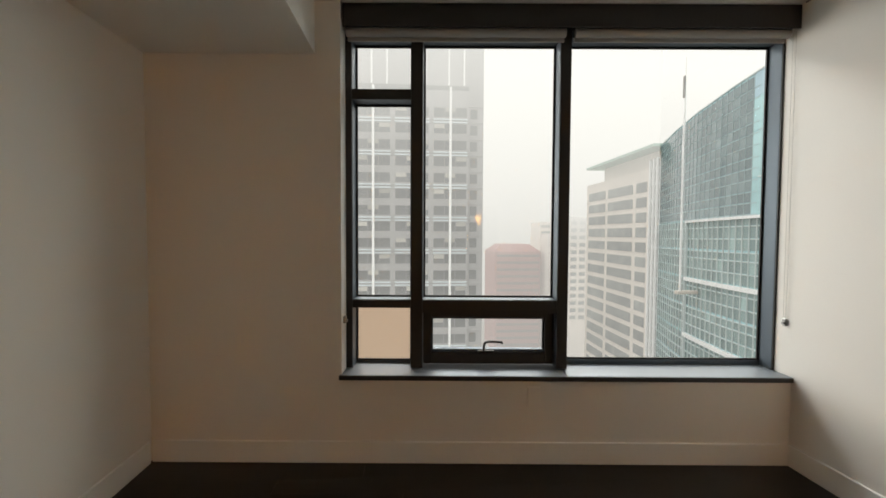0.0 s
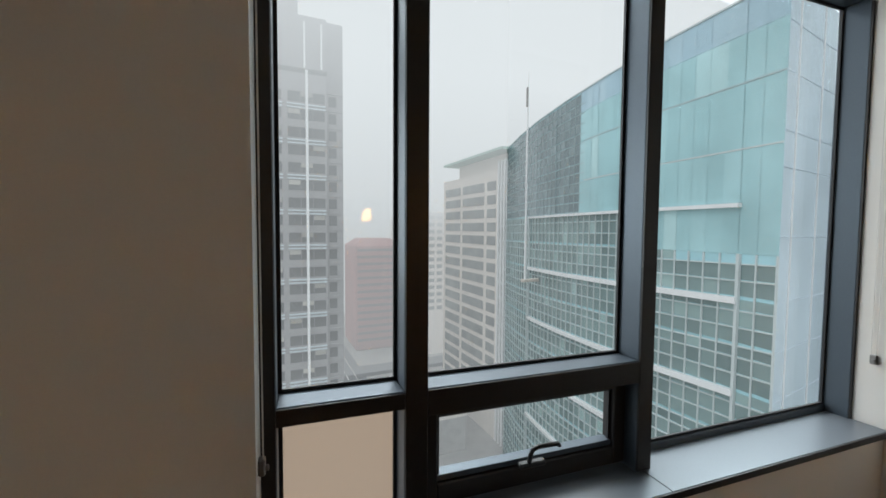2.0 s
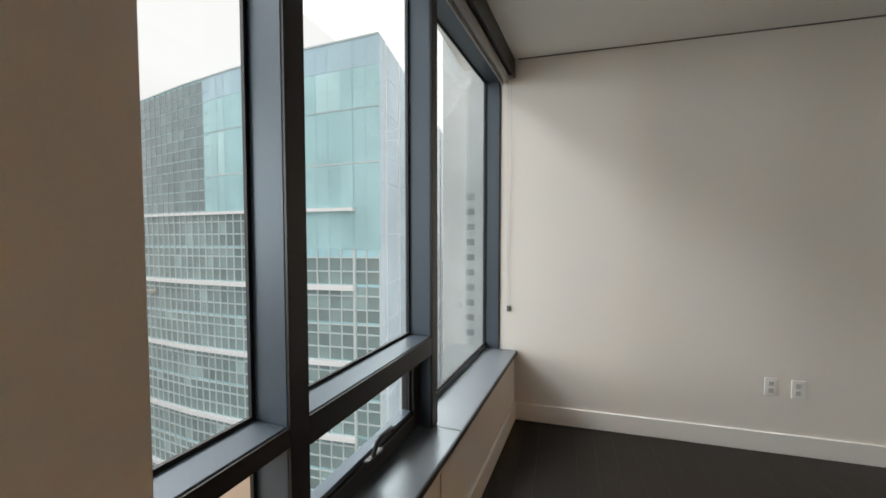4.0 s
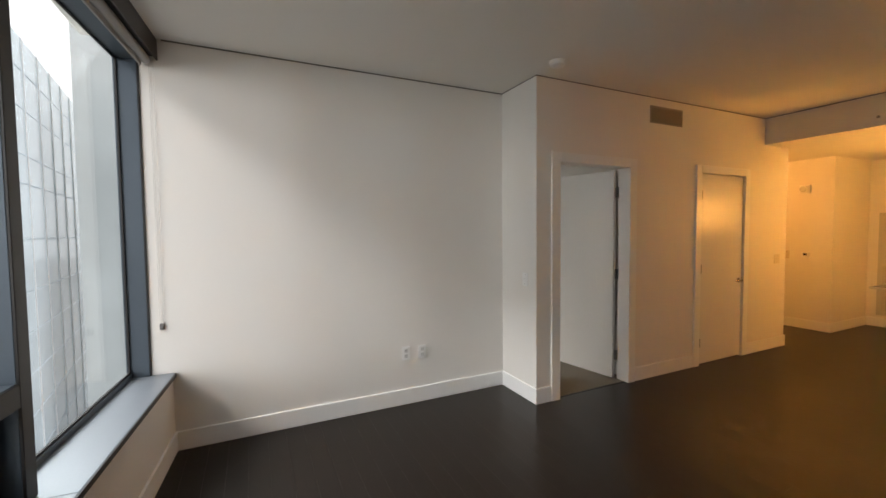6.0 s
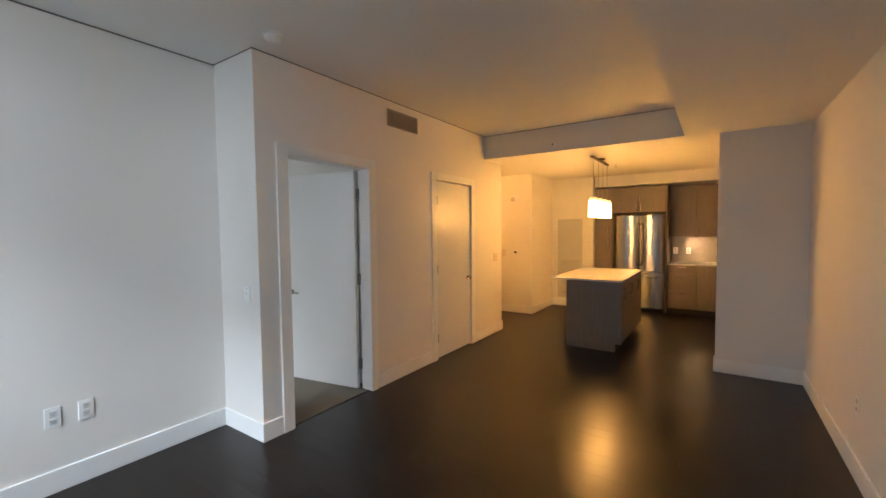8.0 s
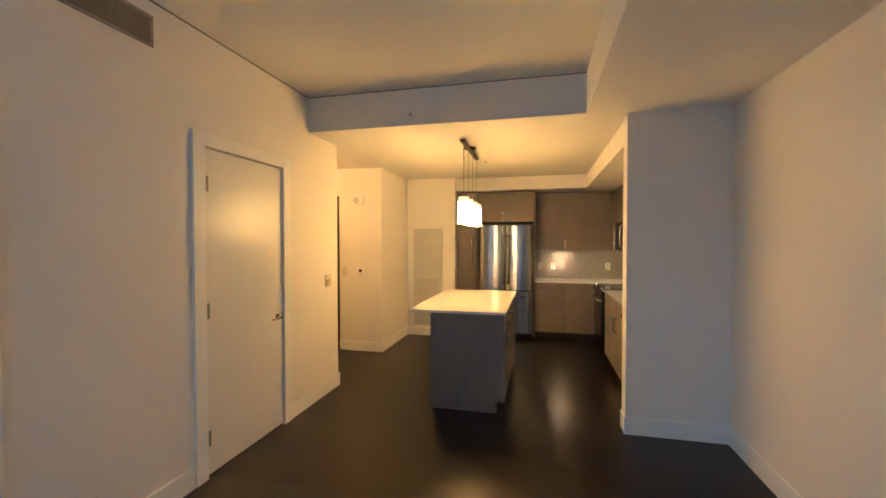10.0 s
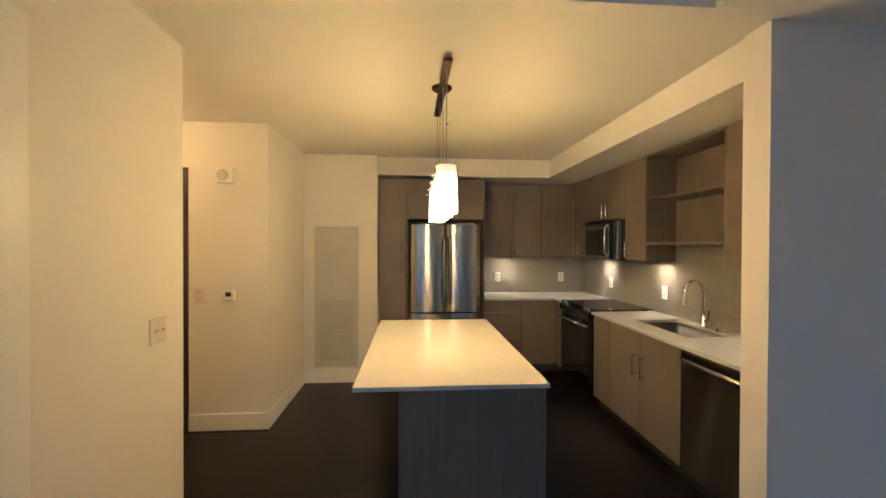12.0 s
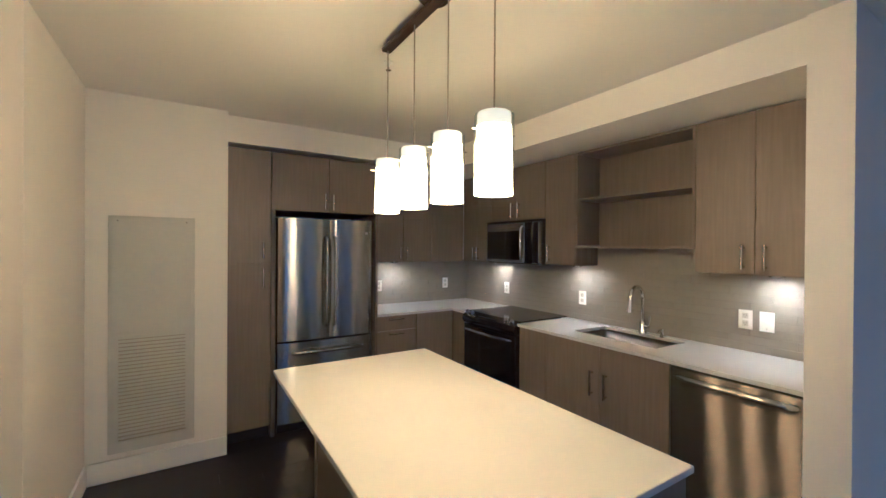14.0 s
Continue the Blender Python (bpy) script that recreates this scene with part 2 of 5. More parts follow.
def part(name, bm, material, parent=None, label="", turn=None, smooth=False):
    """Links a bmesh as one mesh object, under its parent if there is one."""
    if turn is not None:
        bm.transform(turn)
    bmesh.ops.recalc_face_normals(bm, faces=bm.faces)
    data = bpy.data.meshes.new(name)
    bm.to_mesh(data)
    bm.free()
    data.materials.append(material)
    if smooth:
        data.polygons.foreach_set("use_smooth", [True] * len(data.polygons))
        data.set_sharp_from_angle(angle=radians(40))
    ob = new(name, data)
    if parent is not None:
        ob.parent = parent
        base = parent.matrix_basis if parent.type == "EMPTY" else I4
        ob.matrix_parent_inverse = base.inverted()
    if label:
        ob["label"] = label
    return ob


def thing(name, at, label, category, group=""):
    """An Empty at the base of a thing, which its parts hang on."""
    ob = new(name)
    ob.empty_display_size = 0.1
    ob.matrix_basis = Matrix.Translation(at)
    return tagged(ob, label, category, group)


def structure(name, boxes, material, label, category, turn=None, bev=0.0):
    bm = bmesh.new()
    for b in boxes:
        bx(bm, *b, bev=bev)
    return tagged(part(name, bm, material, None, turn=turn), label, category, kind="structure")


def B():
    return bmesh.new()


# ---- walls, ceilings ----
CEIL, LOW = 2.85, 2.533
WALLS = "smooth painted wall in warm white"
structure("wall_window", [(-4.4, -2.81, 0, 0.262, 0, 2.95), (-2.81, 0.02, 0, 0.262, 0, 0.535), (-2.81, 0.02, 0.12, 0.262, 2.735, 2.95), (0.02, 0.7, 0.0, 0.262, 0, 2.95),
                           (0.7, 3.3, 0.0, 0.262, 0, 0.535), (0.7, 3.3, 0, 0.262, 2.7, 2.95), (3.3, 4.2, 0, 0.262, 0, 2.95)], wall_paint, "warm white painted outer wall below and beside the window", "wall", FW)
structure("wall_east", [(0.0, 0.12, -2.755, -0.02, 0, CEIL), (0.0, 0.02, -0.02, 0.122, 0, CEIL)], wall_paint, WALLS + " with two outlets", "wall")
D1A, D1B, D2A, D2B, DH = -3.008, -3.875, -4.985, -5.79, 2.133
structure("wall_doors", [(-0.525, -0.0, -2.755, -2.875, 0, CEIL), (-0.525, -0.405, -2.875, D1A + 0.02, 0, CEIL), (-0.525, -0.405, D1A + 0.02, D1B - 0.02, DH + 0.02, CEIL),
                         (-0.525, -0.405, D1B - 0.02, D2A + 0.02, 0, CEIL), (-0.525, -0.405, D2A + 0.02, D2B - 0.02, DH + 0.02, CEIL), (-0.525, -0.405, D2B - 0.02, -6.735, 0, CEIL),
                         (-0.405, 1.9, -6.63, -6.735, 0, LOW)], wall_paint, WALLS + " with two white doors", "wall")
structure("wall_west", [(-4.15, -4.0, -6.265, 0.45, 0, CEIL)], wall_paint, WALLS + " opposite the doors", "wall")
structure("wall_pier", [(-4.15, -3.27, -6.415, -6.265, 0, LOW)], wall_paint, "painted wall pier between living room and kitchen", "wall")
structure("wall_kitchen", [(-4.19, -4.04, -10.1, -6.415, 0, LOW), (-4.04, -1.2, -10.1, -9.96, 0, LOW)], wall_paint, "painted kitchen walls behind the cabinets", "wall")
structure("wall_closet", [(-0.495, 0.135, -8.154, -8.034, 0, LOW), (0.135, 1.08, -8.154, -8.034, 2.16, LOW), (1.08, 1.9, -8.154, -8.034, 0, LOW)], wall_paint, "cream painted hall wall with thermostat and grille", "wall")
structure("wall_recess_side", [(-0.495, -0.375, -9.15, -8.154, 0, LOW)], wall_paint, "cream painted side of the grille recess", "wall")
structure("wall_recess", [(-1.296, -0.375, -9.27, -9.15, 0, LOW)], wall_paint, "cream painted wall behind the tall grille", "wall")
structure("wall_fridge_side", [(-1.296, -1.2, -9.96, -9.27, 0, LOW)], wall_paint, "cream painted wall beside the refrigerator", "wall")
structure("wall_hall_end", [(1.9, 2.02, -8.154, -6.63, 0, LOW)], wall_paint, "plain painted wall closing the hall", "wall")
structure("wall_bedroom", [(-0.405, 1.42, -4.1, -3.98, 0, CEIL), (1.30, 1.42, -4.9, -4.1, 0, CEIL), (1.30, 4.1, -5.02, -4.9, 0, CEIL), (3.95, 4.1, -4.9, 0.2, 0, CEIL)], wall_paint, "plain painted bedroom walls", "wall")
structure("ceiling", [(-2.957, 0.12, -6.2, 0.45, CEIL, 3.0)], ceiling_paint, "flat white painted ceiling of the living room", "ceiling")
structure("ceiling_soffit", [(-4.15, -2.957, -6.2, 0.45, LOW, 3.0)], ceiling_paint, "dropped white soffit along the wall", "ceiling")
structure("ceiling_kitchen", [(-4.19, 2.02, -10.1, -6.2, LOW, 3.0)], ceiling_paint, "lower white kitchen ceiling with a step up", "ceiling")
structure("ceiling_bedroom", [(0.12, 4.1, -5.02, 0.3, CEIL, 3.0), (-0.405, 0.12, -4.1, -2.875, CEIL, 3.0)], ceiling_paint, "white bedroom ceiling", "ceiling")
SOF = 2.33
structure("soffit_cabinets", [(-4.04, -3.289, -9.96, -6.415, SOF, LOW), (-3.289, -1.296, -9.96, -9.245, SOF, LOW)], ceiling_paint, "white soffit above the kitchen cabinets", "soffit")
# dark strips that paint the shadow line where walls meet the ceiling
structure("ceiling_trim", [(-0.006, 0.0, -2.755, -0.01, CEIL - 0.008, CEIL), (-0.525, -0.006, -2.755, -2.749, CEIL - 0.005, CEIL), (-0.531, -0.525, -6.194, -2.749, CEIL - 0.006, CEIL), (-2.957, -0.531, -6.2, -6.194, CEIL - 0.005, CEIL)], shadow_strip, "thin dark strip painted as the shadow gap under the ceiling", "trim")

# ---- floors ----
structure("subfloor", [(-4.15, -0.47, -10.1, 0.45, -0.16, -0.012), (-0.47, 0.3, -2.8, 0.4, -0.16, -0.012), (-0.47, 2.02, -8.2, -6.6, -0.16, -0.012)], floor_gap, "dark layer under the floor boards", "floor")
structure("floor_carpet", [(-0.47, 4.1, -6.6, -2.8, -0.16, -0.006), (0.12, 4.1, -2.8, 0.3, -0.16, -0.006)], carpet, "grey-beige bedroom carpet", "carpet")

# ---- window of the living room, in the frame of its wall ----
ML, M1, M2 = (-2.812, -2.768), (-2.39, -2.312), (-1.436, -1.363)
FY, GY, TOPZ, SILL = 0.125, 0.250, 2.74, 0.56
win = tagged(new("window_1"), "tall dark metal window over the city, with an opening lower sash", "window", kind="structure")
for a, b, nm in ((ML[0], ML[1], "jamb"), (M1[0], M1[1], "mullion"), (M2[0], M2[1], "mullion"), (-0.022, 0.02, "jamb")):
    fr = part(nm, bx(B(), a, b, FY + 0.004, GY + 0.012, 0.53, TOPZ, 0.003), frame_metal, win, "blue-grey metal mullion", FW)
    part("facing", bx(B(), a + 0.002, b - 0.002, FY - 0.004, FY + 0.010, SILL + 0.002, TOPZ, 0.002), frame_dark, win, "near-black mullion facing", FW)
def rail(name, x0, x1, z0, z1, y0=FY):
    part(name, bx(B(), x0, x1, y0 + 0.004, GY + 0.012, z0, z1, 0.003), frame_metal, win, "blue-grey metal rail", FW)
    part("facing", bx(B(), x0, x1, y0 - 0.003, y0 + 0.0035, z0 + 0.001, z1 - 0.004, 0.001), frame_dark, win, "near-black rail facing", FW)
rail("transom", ML[1], M1[0], 2.302, 2.37)
rail("transom", ML[1], M1[0], 0.957, 1.013)
rail("transom", M1[1], M2[0], 0.925, 1.013)
for x0, x1 in ((ML[1], M1[0]), (M1[1], M2[0]), (M2[1], -0.022)):
    part("head_rail", bx(B(), x0, x1, FY, GY + 0.012, TOPZ - 0.05, TOPZ, 0.003), frame_metal, win, turn=FW)
part("bottom_rail", bx(B(), M2[1], -0.022, GY - 0.02, GY + 0.012, 0.552, 0.592, 0.003), frame_metal, win, turn=FW)
part("bottom_rail", bx(B(), ML[1], M1[0], GY - 0.01, GY + 0.012, 0.552, 0.575, 0.003), frame_metal, win, turn=FW)
# opening sash: dark frame of four bars
S0, S1, SY = M1[1] + 0.002, M2[0] - 0.002, 0.188
for box, nm in (((S0, -2.257, 0.57, 0.923), "sash_stile"), ((-1.496, S1, 0.57, 0.923), "sash_stile"), ((-2.257, -1.496, 0.57, 0.645), "sash_rail"), ((-2.257, -1.496, 0.884, 0.923), "sash_rail")):
    part(nm, bx(B(), box[0], box[1], SY, GY + 0.005, box[2], box[3], 0.004), frame_dark, win, "black opening sash frame", FW)
part("sash_bead", bx(B(), -2.255, -1.498, SY + 0.012, GY, 0.6465, 0.668, 0.002), frame_metal, win, turn=FW)
hd = part("sash_handle", tube(bx(B(), -1.945, -1.835, SY - 0.03, SY - 0.001, 0.648, 0.668, 0.005), [(-1.905, SY - 0.02, 0.665), (-1.905, SY - 0.03, 0.70), (-1.90, SY - 0.035, 0.722), (-1.88, SY - 0.037, 0.731), (-1.84, SY - 0.038, 0.731), (-1.79, SY - 0.037, 0.728), (-1.785, SY - 0.036, 0.718)], 0.0085), black_plastic, win, "black cast sash handle", FW, True)
def pane(x0, x1, z0, z1, m=clear_glass, name="pane", y=GY):
    p = part(name, bx(B(), x0, x1, y, y + 0.01, z0, z1), m, win, turn=FW)
    p.visible_shadow = False
    for g in ((x0, x1, z0, z0 + 0.012), (x0, x1, z1 - 0.012, z1), (x0, x0 + 0.012, z0 + 0.012, z1 - 0.012), (x1 - 0.012, x1, z0 + 0.012, z1 - 0.012)):
        part("gasket", bx(B(), g[0], g[1], y - 0.012, y - 0.001, g[2], g[3]), gasket, win, turn=FW)
    return p
pane(ML[1], M1[0], 2.37, 2.69)
pane(ML[1], M1[0], 1.013, 2.302)
pane(M1[1], M2[0], 1.013, 2.69)
pane(M2[1], -0.022, 0.592, 2.69)
pane(-2.257, -1.496, 0.645, 0.884, y=GY - 0.03)
frost = bpy.data.materials.new("frosted_panel")
frost.use_nodes = True
fn, fl = frost.node_tree.nodes, frost.node_tree.links
fb = fn["Principled BSDF"]
fb.inputs["Base Color"].default_value, fb.inputs["Roughness"].default_value = (0.80, 0.64, 0.50, 1), 0.5
ft = fn.new("ShaderNodeBsdfTranslucent")
ft.inputs[0].default_value = (0.27, 0.215, 0.17, 1)
fm = fn.new("ShaderNodeMixShader")
fm.inputs[0].default_value = 0.85
fl.new(fb.outputs[0], fm.inputs[1])
fl.new(ft.outputs[0], fm.inputs[2])
fl.new(fm.outputs[0], fn["Material Output"].inputs[0])
pane(ML[1], M1[0], 0.575, 0.957, frost, "frosted_pane")["label"] = "cream frosted lower pane"
sill = structure("window_sill", [(-2.822, M2[0] + 0.035, -0.015, 0.262, 0.53, SILL), (M2[0] + 0.0365, 0.0, -0.015, 0.262, 0.53, SILL)], sill_metal, "dark blue-grey metal window sill in two lengths", "window sill", FW, 0.0025)
structure("sill_nosing", [(-2.823, -0.001, -0.0205, -0.0145, 0.529, SILL - 0.003)], frame_dark, "black front edge of the window sill", "window sill", FW)
# roller blinds: dark fascia, fabric hems, chains with their holders
blind = thing("roller_blind", FW @ Vector((-1.4, 0.06, 2.70)), "rolled-up grey roller blinds behind a dark brown fascia", "blind")
part("fascia", bx(B(), -2.80, -0.004, 0.012, 0.02, 2.705, 2.845, 0.002), frame_dark, blind, "near-black fascia", FW)
part("housing", bx(B(), -2.798, -0.006, 0.0205, 0.115, 2.73, 2.845, 0.002), frame_dark, blind, turn=FW)
for a, b in ((-2.79, -1.42), (-1.36, -0.03)):
    part("roll", rod(B(), (a, 0.075, 2.70), (b, 0.075, 2.70), 0.028, n=20), blind_fabric, blind, "grey fabric roll", FW, True)
    part("hem_bar", bx(B(), a, b, 0.098, 0.112, 2.655, 2.69, 0.004), blind_fabric, blind, "pale grey hem bar", FW)
for x, s in ((-0.0005, -1), (-2.8095, 1)):
    ch = thing("blind_chain", FW @ Vector((x, 0.05, 0.88)), "pale beaded blind chain in a small wall holder", "blind chain", "blind chains")
    for dy in (-0.012, 0.012):
        part("chain", tube(B(), [(x + s * 0.012, 0.05 + dy * f, z) for z, f in ((2.70, 1.0), (2.0, 1.05), (1.4, 0.95), (1.0, 0.9), (0.915, 0.7), (0.895, 0.1))], 0.0013, 6), chain_plastic, ch, turn=FW)
    part("holder", rod(bx(B(), x, x + s * 0.018, 0.036, 0.064, 0.872, 0.918, 0.004), (x + s * 0.018, 0.05, 0.889), (x + s * 0.026, 0.05, 0.889), 0.008), hinge_metal, ch, "small metal chain holder", FW)

# bedroom window, beyond the partition
bw = tagged(new("window_2"), "plain dark metal bedroom window", "window", kind="structure")
for x in (0.7, 1.98, 3.24):
    part("mullion", bx(B(), x, x + 0.06, 0.12, 0.3, 0.535, 2.7, 0.003), frame_metal, bw, turn=FW)
for x in (0.76, 2.04):
    g = part("pane", bx(B(), x, x + 1.2, 0.26, 0.27, 0.54, 2.7), clear_glass, bw, turn=FW)
    g.visible_shadow = False

# ---- the city outside ----
GZ = -62.0
asphalt = mat("asphalt", (0.075, 0.077, 0.08), 0.9, grain=0.25, grain_scale=0.8, stain=0.2, stain_scale=0.03)
paving = mat("paving", (0.30, 0.29, 0.28), 0.9, grain=0.2, grain_scale=0.5, stain=0.15, stain_scale=0.05)
tower_stone = mat("tower_stone", (0.31, 0.30, 0.305), 0.7, grain=0.12, grain_scale=0.6, stain=0.08, stain_scale=0.1)
tower_glass = mat("tower_glass", (0.065, 0.068, 0.07), 0.15, grain=0.4, grain_scale=0.25, stain=0.3, stain_scale=0.15, rand=0.25)
pale_blind = mat("pale_blind", (0.42, 0.40, 0.36), 0.8, grain=0.15, grain_scale=0.8, rand=0.3)
tower_sill = mat("tower_sill", (0.60, 0.68, 0.72), 0.4, grain=0.1, grain_scale=1)
fin_white = mat("fin_white", (0.86, 0.86, 0.86), 0.4)
red_brick = mat("red_brick", (0.36, 0.115, 0.10), 0.85, grain=0.15, grain_scale=0.7, stain=0.1, stain_scale=0.1)
red_dark = mat("red_dark", (0.15, 0.075, 0.07), 0.6, grain=0.2, grain_scale=0.8)
beige_stone = mat("beige_stone", (0.76, 0.69, 0.63), 0.8, grain=0.08, grain_scale=0.5, stain=0.05, stain_scale=0.1)
office_glass = mat("office_glass", (0.20, 0.215, 0.21), 0.12, grain=0.3, grain_scale=0.3, stain=0.25, stain_scale=0.2, rand=0.2)
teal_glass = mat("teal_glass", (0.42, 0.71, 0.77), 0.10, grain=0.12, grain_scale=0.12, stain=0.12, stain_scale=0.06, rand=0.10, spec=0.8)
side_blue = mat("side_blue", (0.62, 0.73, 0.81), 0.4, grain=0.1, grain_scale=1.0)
# side facade paler than the bent front, fog haze put into its colour
hazed_side_glass = mat("hazed_side_glass", (0.72, 0.86, 0.95), 0.10, grain=0.12, grain_scale=0.1, stain=0.12, stain_scale=0.06, spec=0.8)
# wall and windows of the pale tower, haze mixed into both colours
hazed_wall = mat("hazed_wall", (0.66, 0.69, 0.68), 0.3, grain=0.08, grain_scale=0.3, stain=0.1, stain_scale=0.08)
hazed_window = mat("hazed_window", (0.40, 0.42, 0.42), 0.3, grain=0.1, grain_scale=0.5, rand=0.15)
upper_mullion = mat("upper_mullion", (0.42, 0.52, 0.54), 0.4, grain=0.1, grain_scale=1.0)
teal_panes = pane_mix("teal_panes", ((0.0, (0.38, 0.63, 0.66)), (0.6, (0.41, 0.67, 0.70)), (0.92, (0.44, 0.70, 0.73)), (1.0, (0.54, 0.78, 0.79))))
parapet_panes = pane_mix("parapet_panes", ((0.0, (0.40, 0.58, 0.67)), (1.0, (0.48, 0.66, 0.74))))
# dark reflection of the tower opposite, painted as the panes' own colour
reflection_panes = pane_mix("reflection_panes", ((0.0, (0.155, 0.21, 0.225)), (0.7, (0.18, 0.245, 0.26)), (1.0, (0.22, 0.295, 0.31))))
grid_panes = pane_mix("grid_panes", ((0.0, (0.19, 0.265, 0.265)), (0.5, (0.225, 0.315, 0.31)), (0.88, (0.27, 0.375, 0.37)), (1.0, (0.38, 0.53, 0.52))))
mullion_white = mat("mullion_white", (0.62, 0.68, 0.68), 0.45, grain=0.05, grain_scale=1)
copper_green = mat("copper_green", (0.27, 0.45, 0.38), 0.6, grain=0.15, grain_scale=1)
roof_grey = mat("roof_grey", (0.40, 0.39, 0.38), 0.9, grain=0.2, grain_scale=0.4, stain=0.15, stain_scale=0.1)

structure("ground", [(-1500, 1500, 8, 2500, GZ - 1, GZ), (-1500, 1500, -1500, 8, GZ - 1, GZ - 0.01)], paving, "pale city ground far below", "ground")
structure("road", [(22, 37, 5, 900, GZ, GZ + 0.03), (-300, 300, 168, 182, GZ, GZ + 0.05)], asphalt, "dark wet street far below", "road")
structure("road_marking", [(29.35, 29.65, 5 + 9 * k, 10 + 9 * k, GZ + 0.03, GZ + 0.06) for k in range(40)] + [(25.9, 26.05, 5, 400, GZ + 0.03, GZ + 0.06), (33.0, 33.15, 5, 400, GZ + 0.03, GZ + 0.06)], fin_white, "white lane lines on the street", "road marking")
structure("pavement", [(19, 22, 5, 165, GZ, GZ + 0.18), (37, 40, 5, 165, GZ, GZ + 0.18)], paving, "pale pavements along the street", "pavement")


def house(name, label, at=(0, 0, 0)):
    return thing(name, at, label, "building")


# stone tower with strip windows and white fins
tw = house("office_tower", "pale grey stone tower fading into fog, with white vertical fins", (-20, 100, GZ))
TX0, TX1, TY, FLH, BAY = -48.0, 11.7, 100.0, 4.09, 9.6
wall = bx(bx(B(), TX0, TX1, TY, TY + 34, GZ, 50.5), TX1, 15.7, TY + 1.2, TY + 30, GZ, 50.5)
part("wall", bx(bx(wall, TX0 + 8, TX1 - 6, TY + 4, TY + 28, 50.5, 56), -30, -8, TY + 8, TY + 24, 56, 62), tower_stone, tw)
win_mesh = {}
def shared(name, key, make, material, parent, at):
    """One more piece on a shared mesh."""
    if key not in win_mesh:
        first = part(name, make(), material, parent)
        win_mesh[key] = first.data
        ob = first
    else:
        ob = new(name, win_mesh[key])
        ob.parent = parent
    ob.matrix_parent_inverse = parent.matrix_basis.inverted()
    ob.matrix_basis = Matrix.Translation(at)
    return ob
for f in range(-11, 8):
    z = 3.3 + f * FLH
    for k in range(5):
        x = 11.2 - BAY * k
        for half in (0, 1, 2):
            shared("window", "tw", lambda: bx(B(), -2.68, 0, -0.1, 0.3, -1.15, 1.15), tower_glass, tw, (x - half * 2.78, TY, z))
            if (f * 7 + k * 5 + half * 3) % 4 == 0:
                shared("window_shade", "tws", lambda: bx(B(), -2.6, -0.08, -0.14, -0.1, 0.1, 1.15), pale_blind, tw, (x - half * 2.78, TY, z))
        if f % 2 == 0:
            for dz in (0.0, 0.75):
                shared("sill_band", "twb", lambda: bx(B(), -8.4, 0.2, -0.45, 0.1, -0.16, 0.16), tower_sill, tw, (x, TY, z + 1.55 + dz))
    shared("corner_window", "twc", lambda: bx(B(), -0.9, 0.9, -0.12, 0.2, -1.2, 1.2), tower_glass, tw, (13.2, TY + 1.2, z))
    shared("corner_band", "twd", lambda: bx(B(), -1.9, 2.2, -0.3, 0.2, -0.2, 0.2), tower_stone, tw, (13.4, TY + 1.2, z + 1.9))
for k in range(5):
    x = 7.1 - BAY * k
    part("fin", bx(B(), x - 0.28, x + 0.28, TY - 0.9, TY, GZ, 38), fin_white, tw)
    for dx in (-0.4, 3.4):
        part("plant_fin", bx(B(), x + dx - 0.2, x + dx + 0.2, TY - 0.5, TY, 38.6, 49), fin_white, tw)
part("plant_band", bx(B(), TX0, TX1, TY - 0.3, TY, 37.4, 38.4), tower_glass, tw)

# red-brown block with banded storeys and a low hipped top
rb = house("brick_building", "red-brown brick block with banded storeys in the mist", (52, 215, GZ))
part("wall", bx(B(), 40.5, 65, 205, 235, GZ, -7.0, 0.8), red_brick, rb)
for f in range(14):
    part("window_band", bx(B(), 41.5, 64, 204.8, 205.2, -10.4 - f * 3.6, -9.0 - f * 3.6), red_dark, rb)
bm = B()
bmesh.ops.create_cone(bm, cap_ends=True, segments=4, radius1=16.5, radius2=11, depth=3.2, matrix=Matrix.Translation((52.7, 219, -5.4)) @ pose(0, 0, 0, 0, 0, 45))
part("roof", bm, red_brick, rb)
pt = house("slab_tower", "pale slab block with rows of small windows in the mist", (79, 240, GZ))
part("wall", bx(B(), 72.5, 86, 232, 250, GZ, 9), beige_stone, pt)
for f in range(16):
    part("window_band", bx(B(), 73.5, 85, 231.8, 232.3, 5.5 - f * 3.6, 7.1 - f * 3.6), office_glass, pt)
pt2 = house("slab_tower", "pale stepped block far down the street", (78, 198, GZ))
part("wall", bx(bx(B(), 72, 86, 186, 212, GZ, 10), 67, 72, 190, 212, GZ, 2), beige_stone, pt2)
for f in range(14):
    for k in range(3):
        part("window", bx(B(), 73.2 + 4.2 * k, 76 + 4.2 * k, 185.8, 186.3, 6.2 - f * 3.5, 8.0 - f * 3.5), office_glass, pt2)
    part("window_band", bx(B(), 71.8, 72.2, 188, 189.9, 6.2 - f * 3.5, 8.0 - f * 3.5), office_glass, pt2)

# beige office block on the far side of the street
bb = house("stone_office", "beige stone office block with wide windows and a green copper eave", (75, 120, GZ))
BXF = 60.5
part("wall", bx(B(), BXF, 90, 101, 140, GZ, 19), beige_stone, bb)
part("penthouse", bx(B(), BXF + 1.5, 88, 97, 130, 19, 23.5), beige_stone, bb)
for f in range(17):
    z = 14.4 - 4.1 * f
    for y0, y1 in ((102.5, 107.5), (109.5, 124), (126, 138)):
        part("window", bx(B(), BXF - 0.15, BXF + 0.3, y0, y1, z - 1.3, z + 1.4), office_glass, bb)
bm = B()
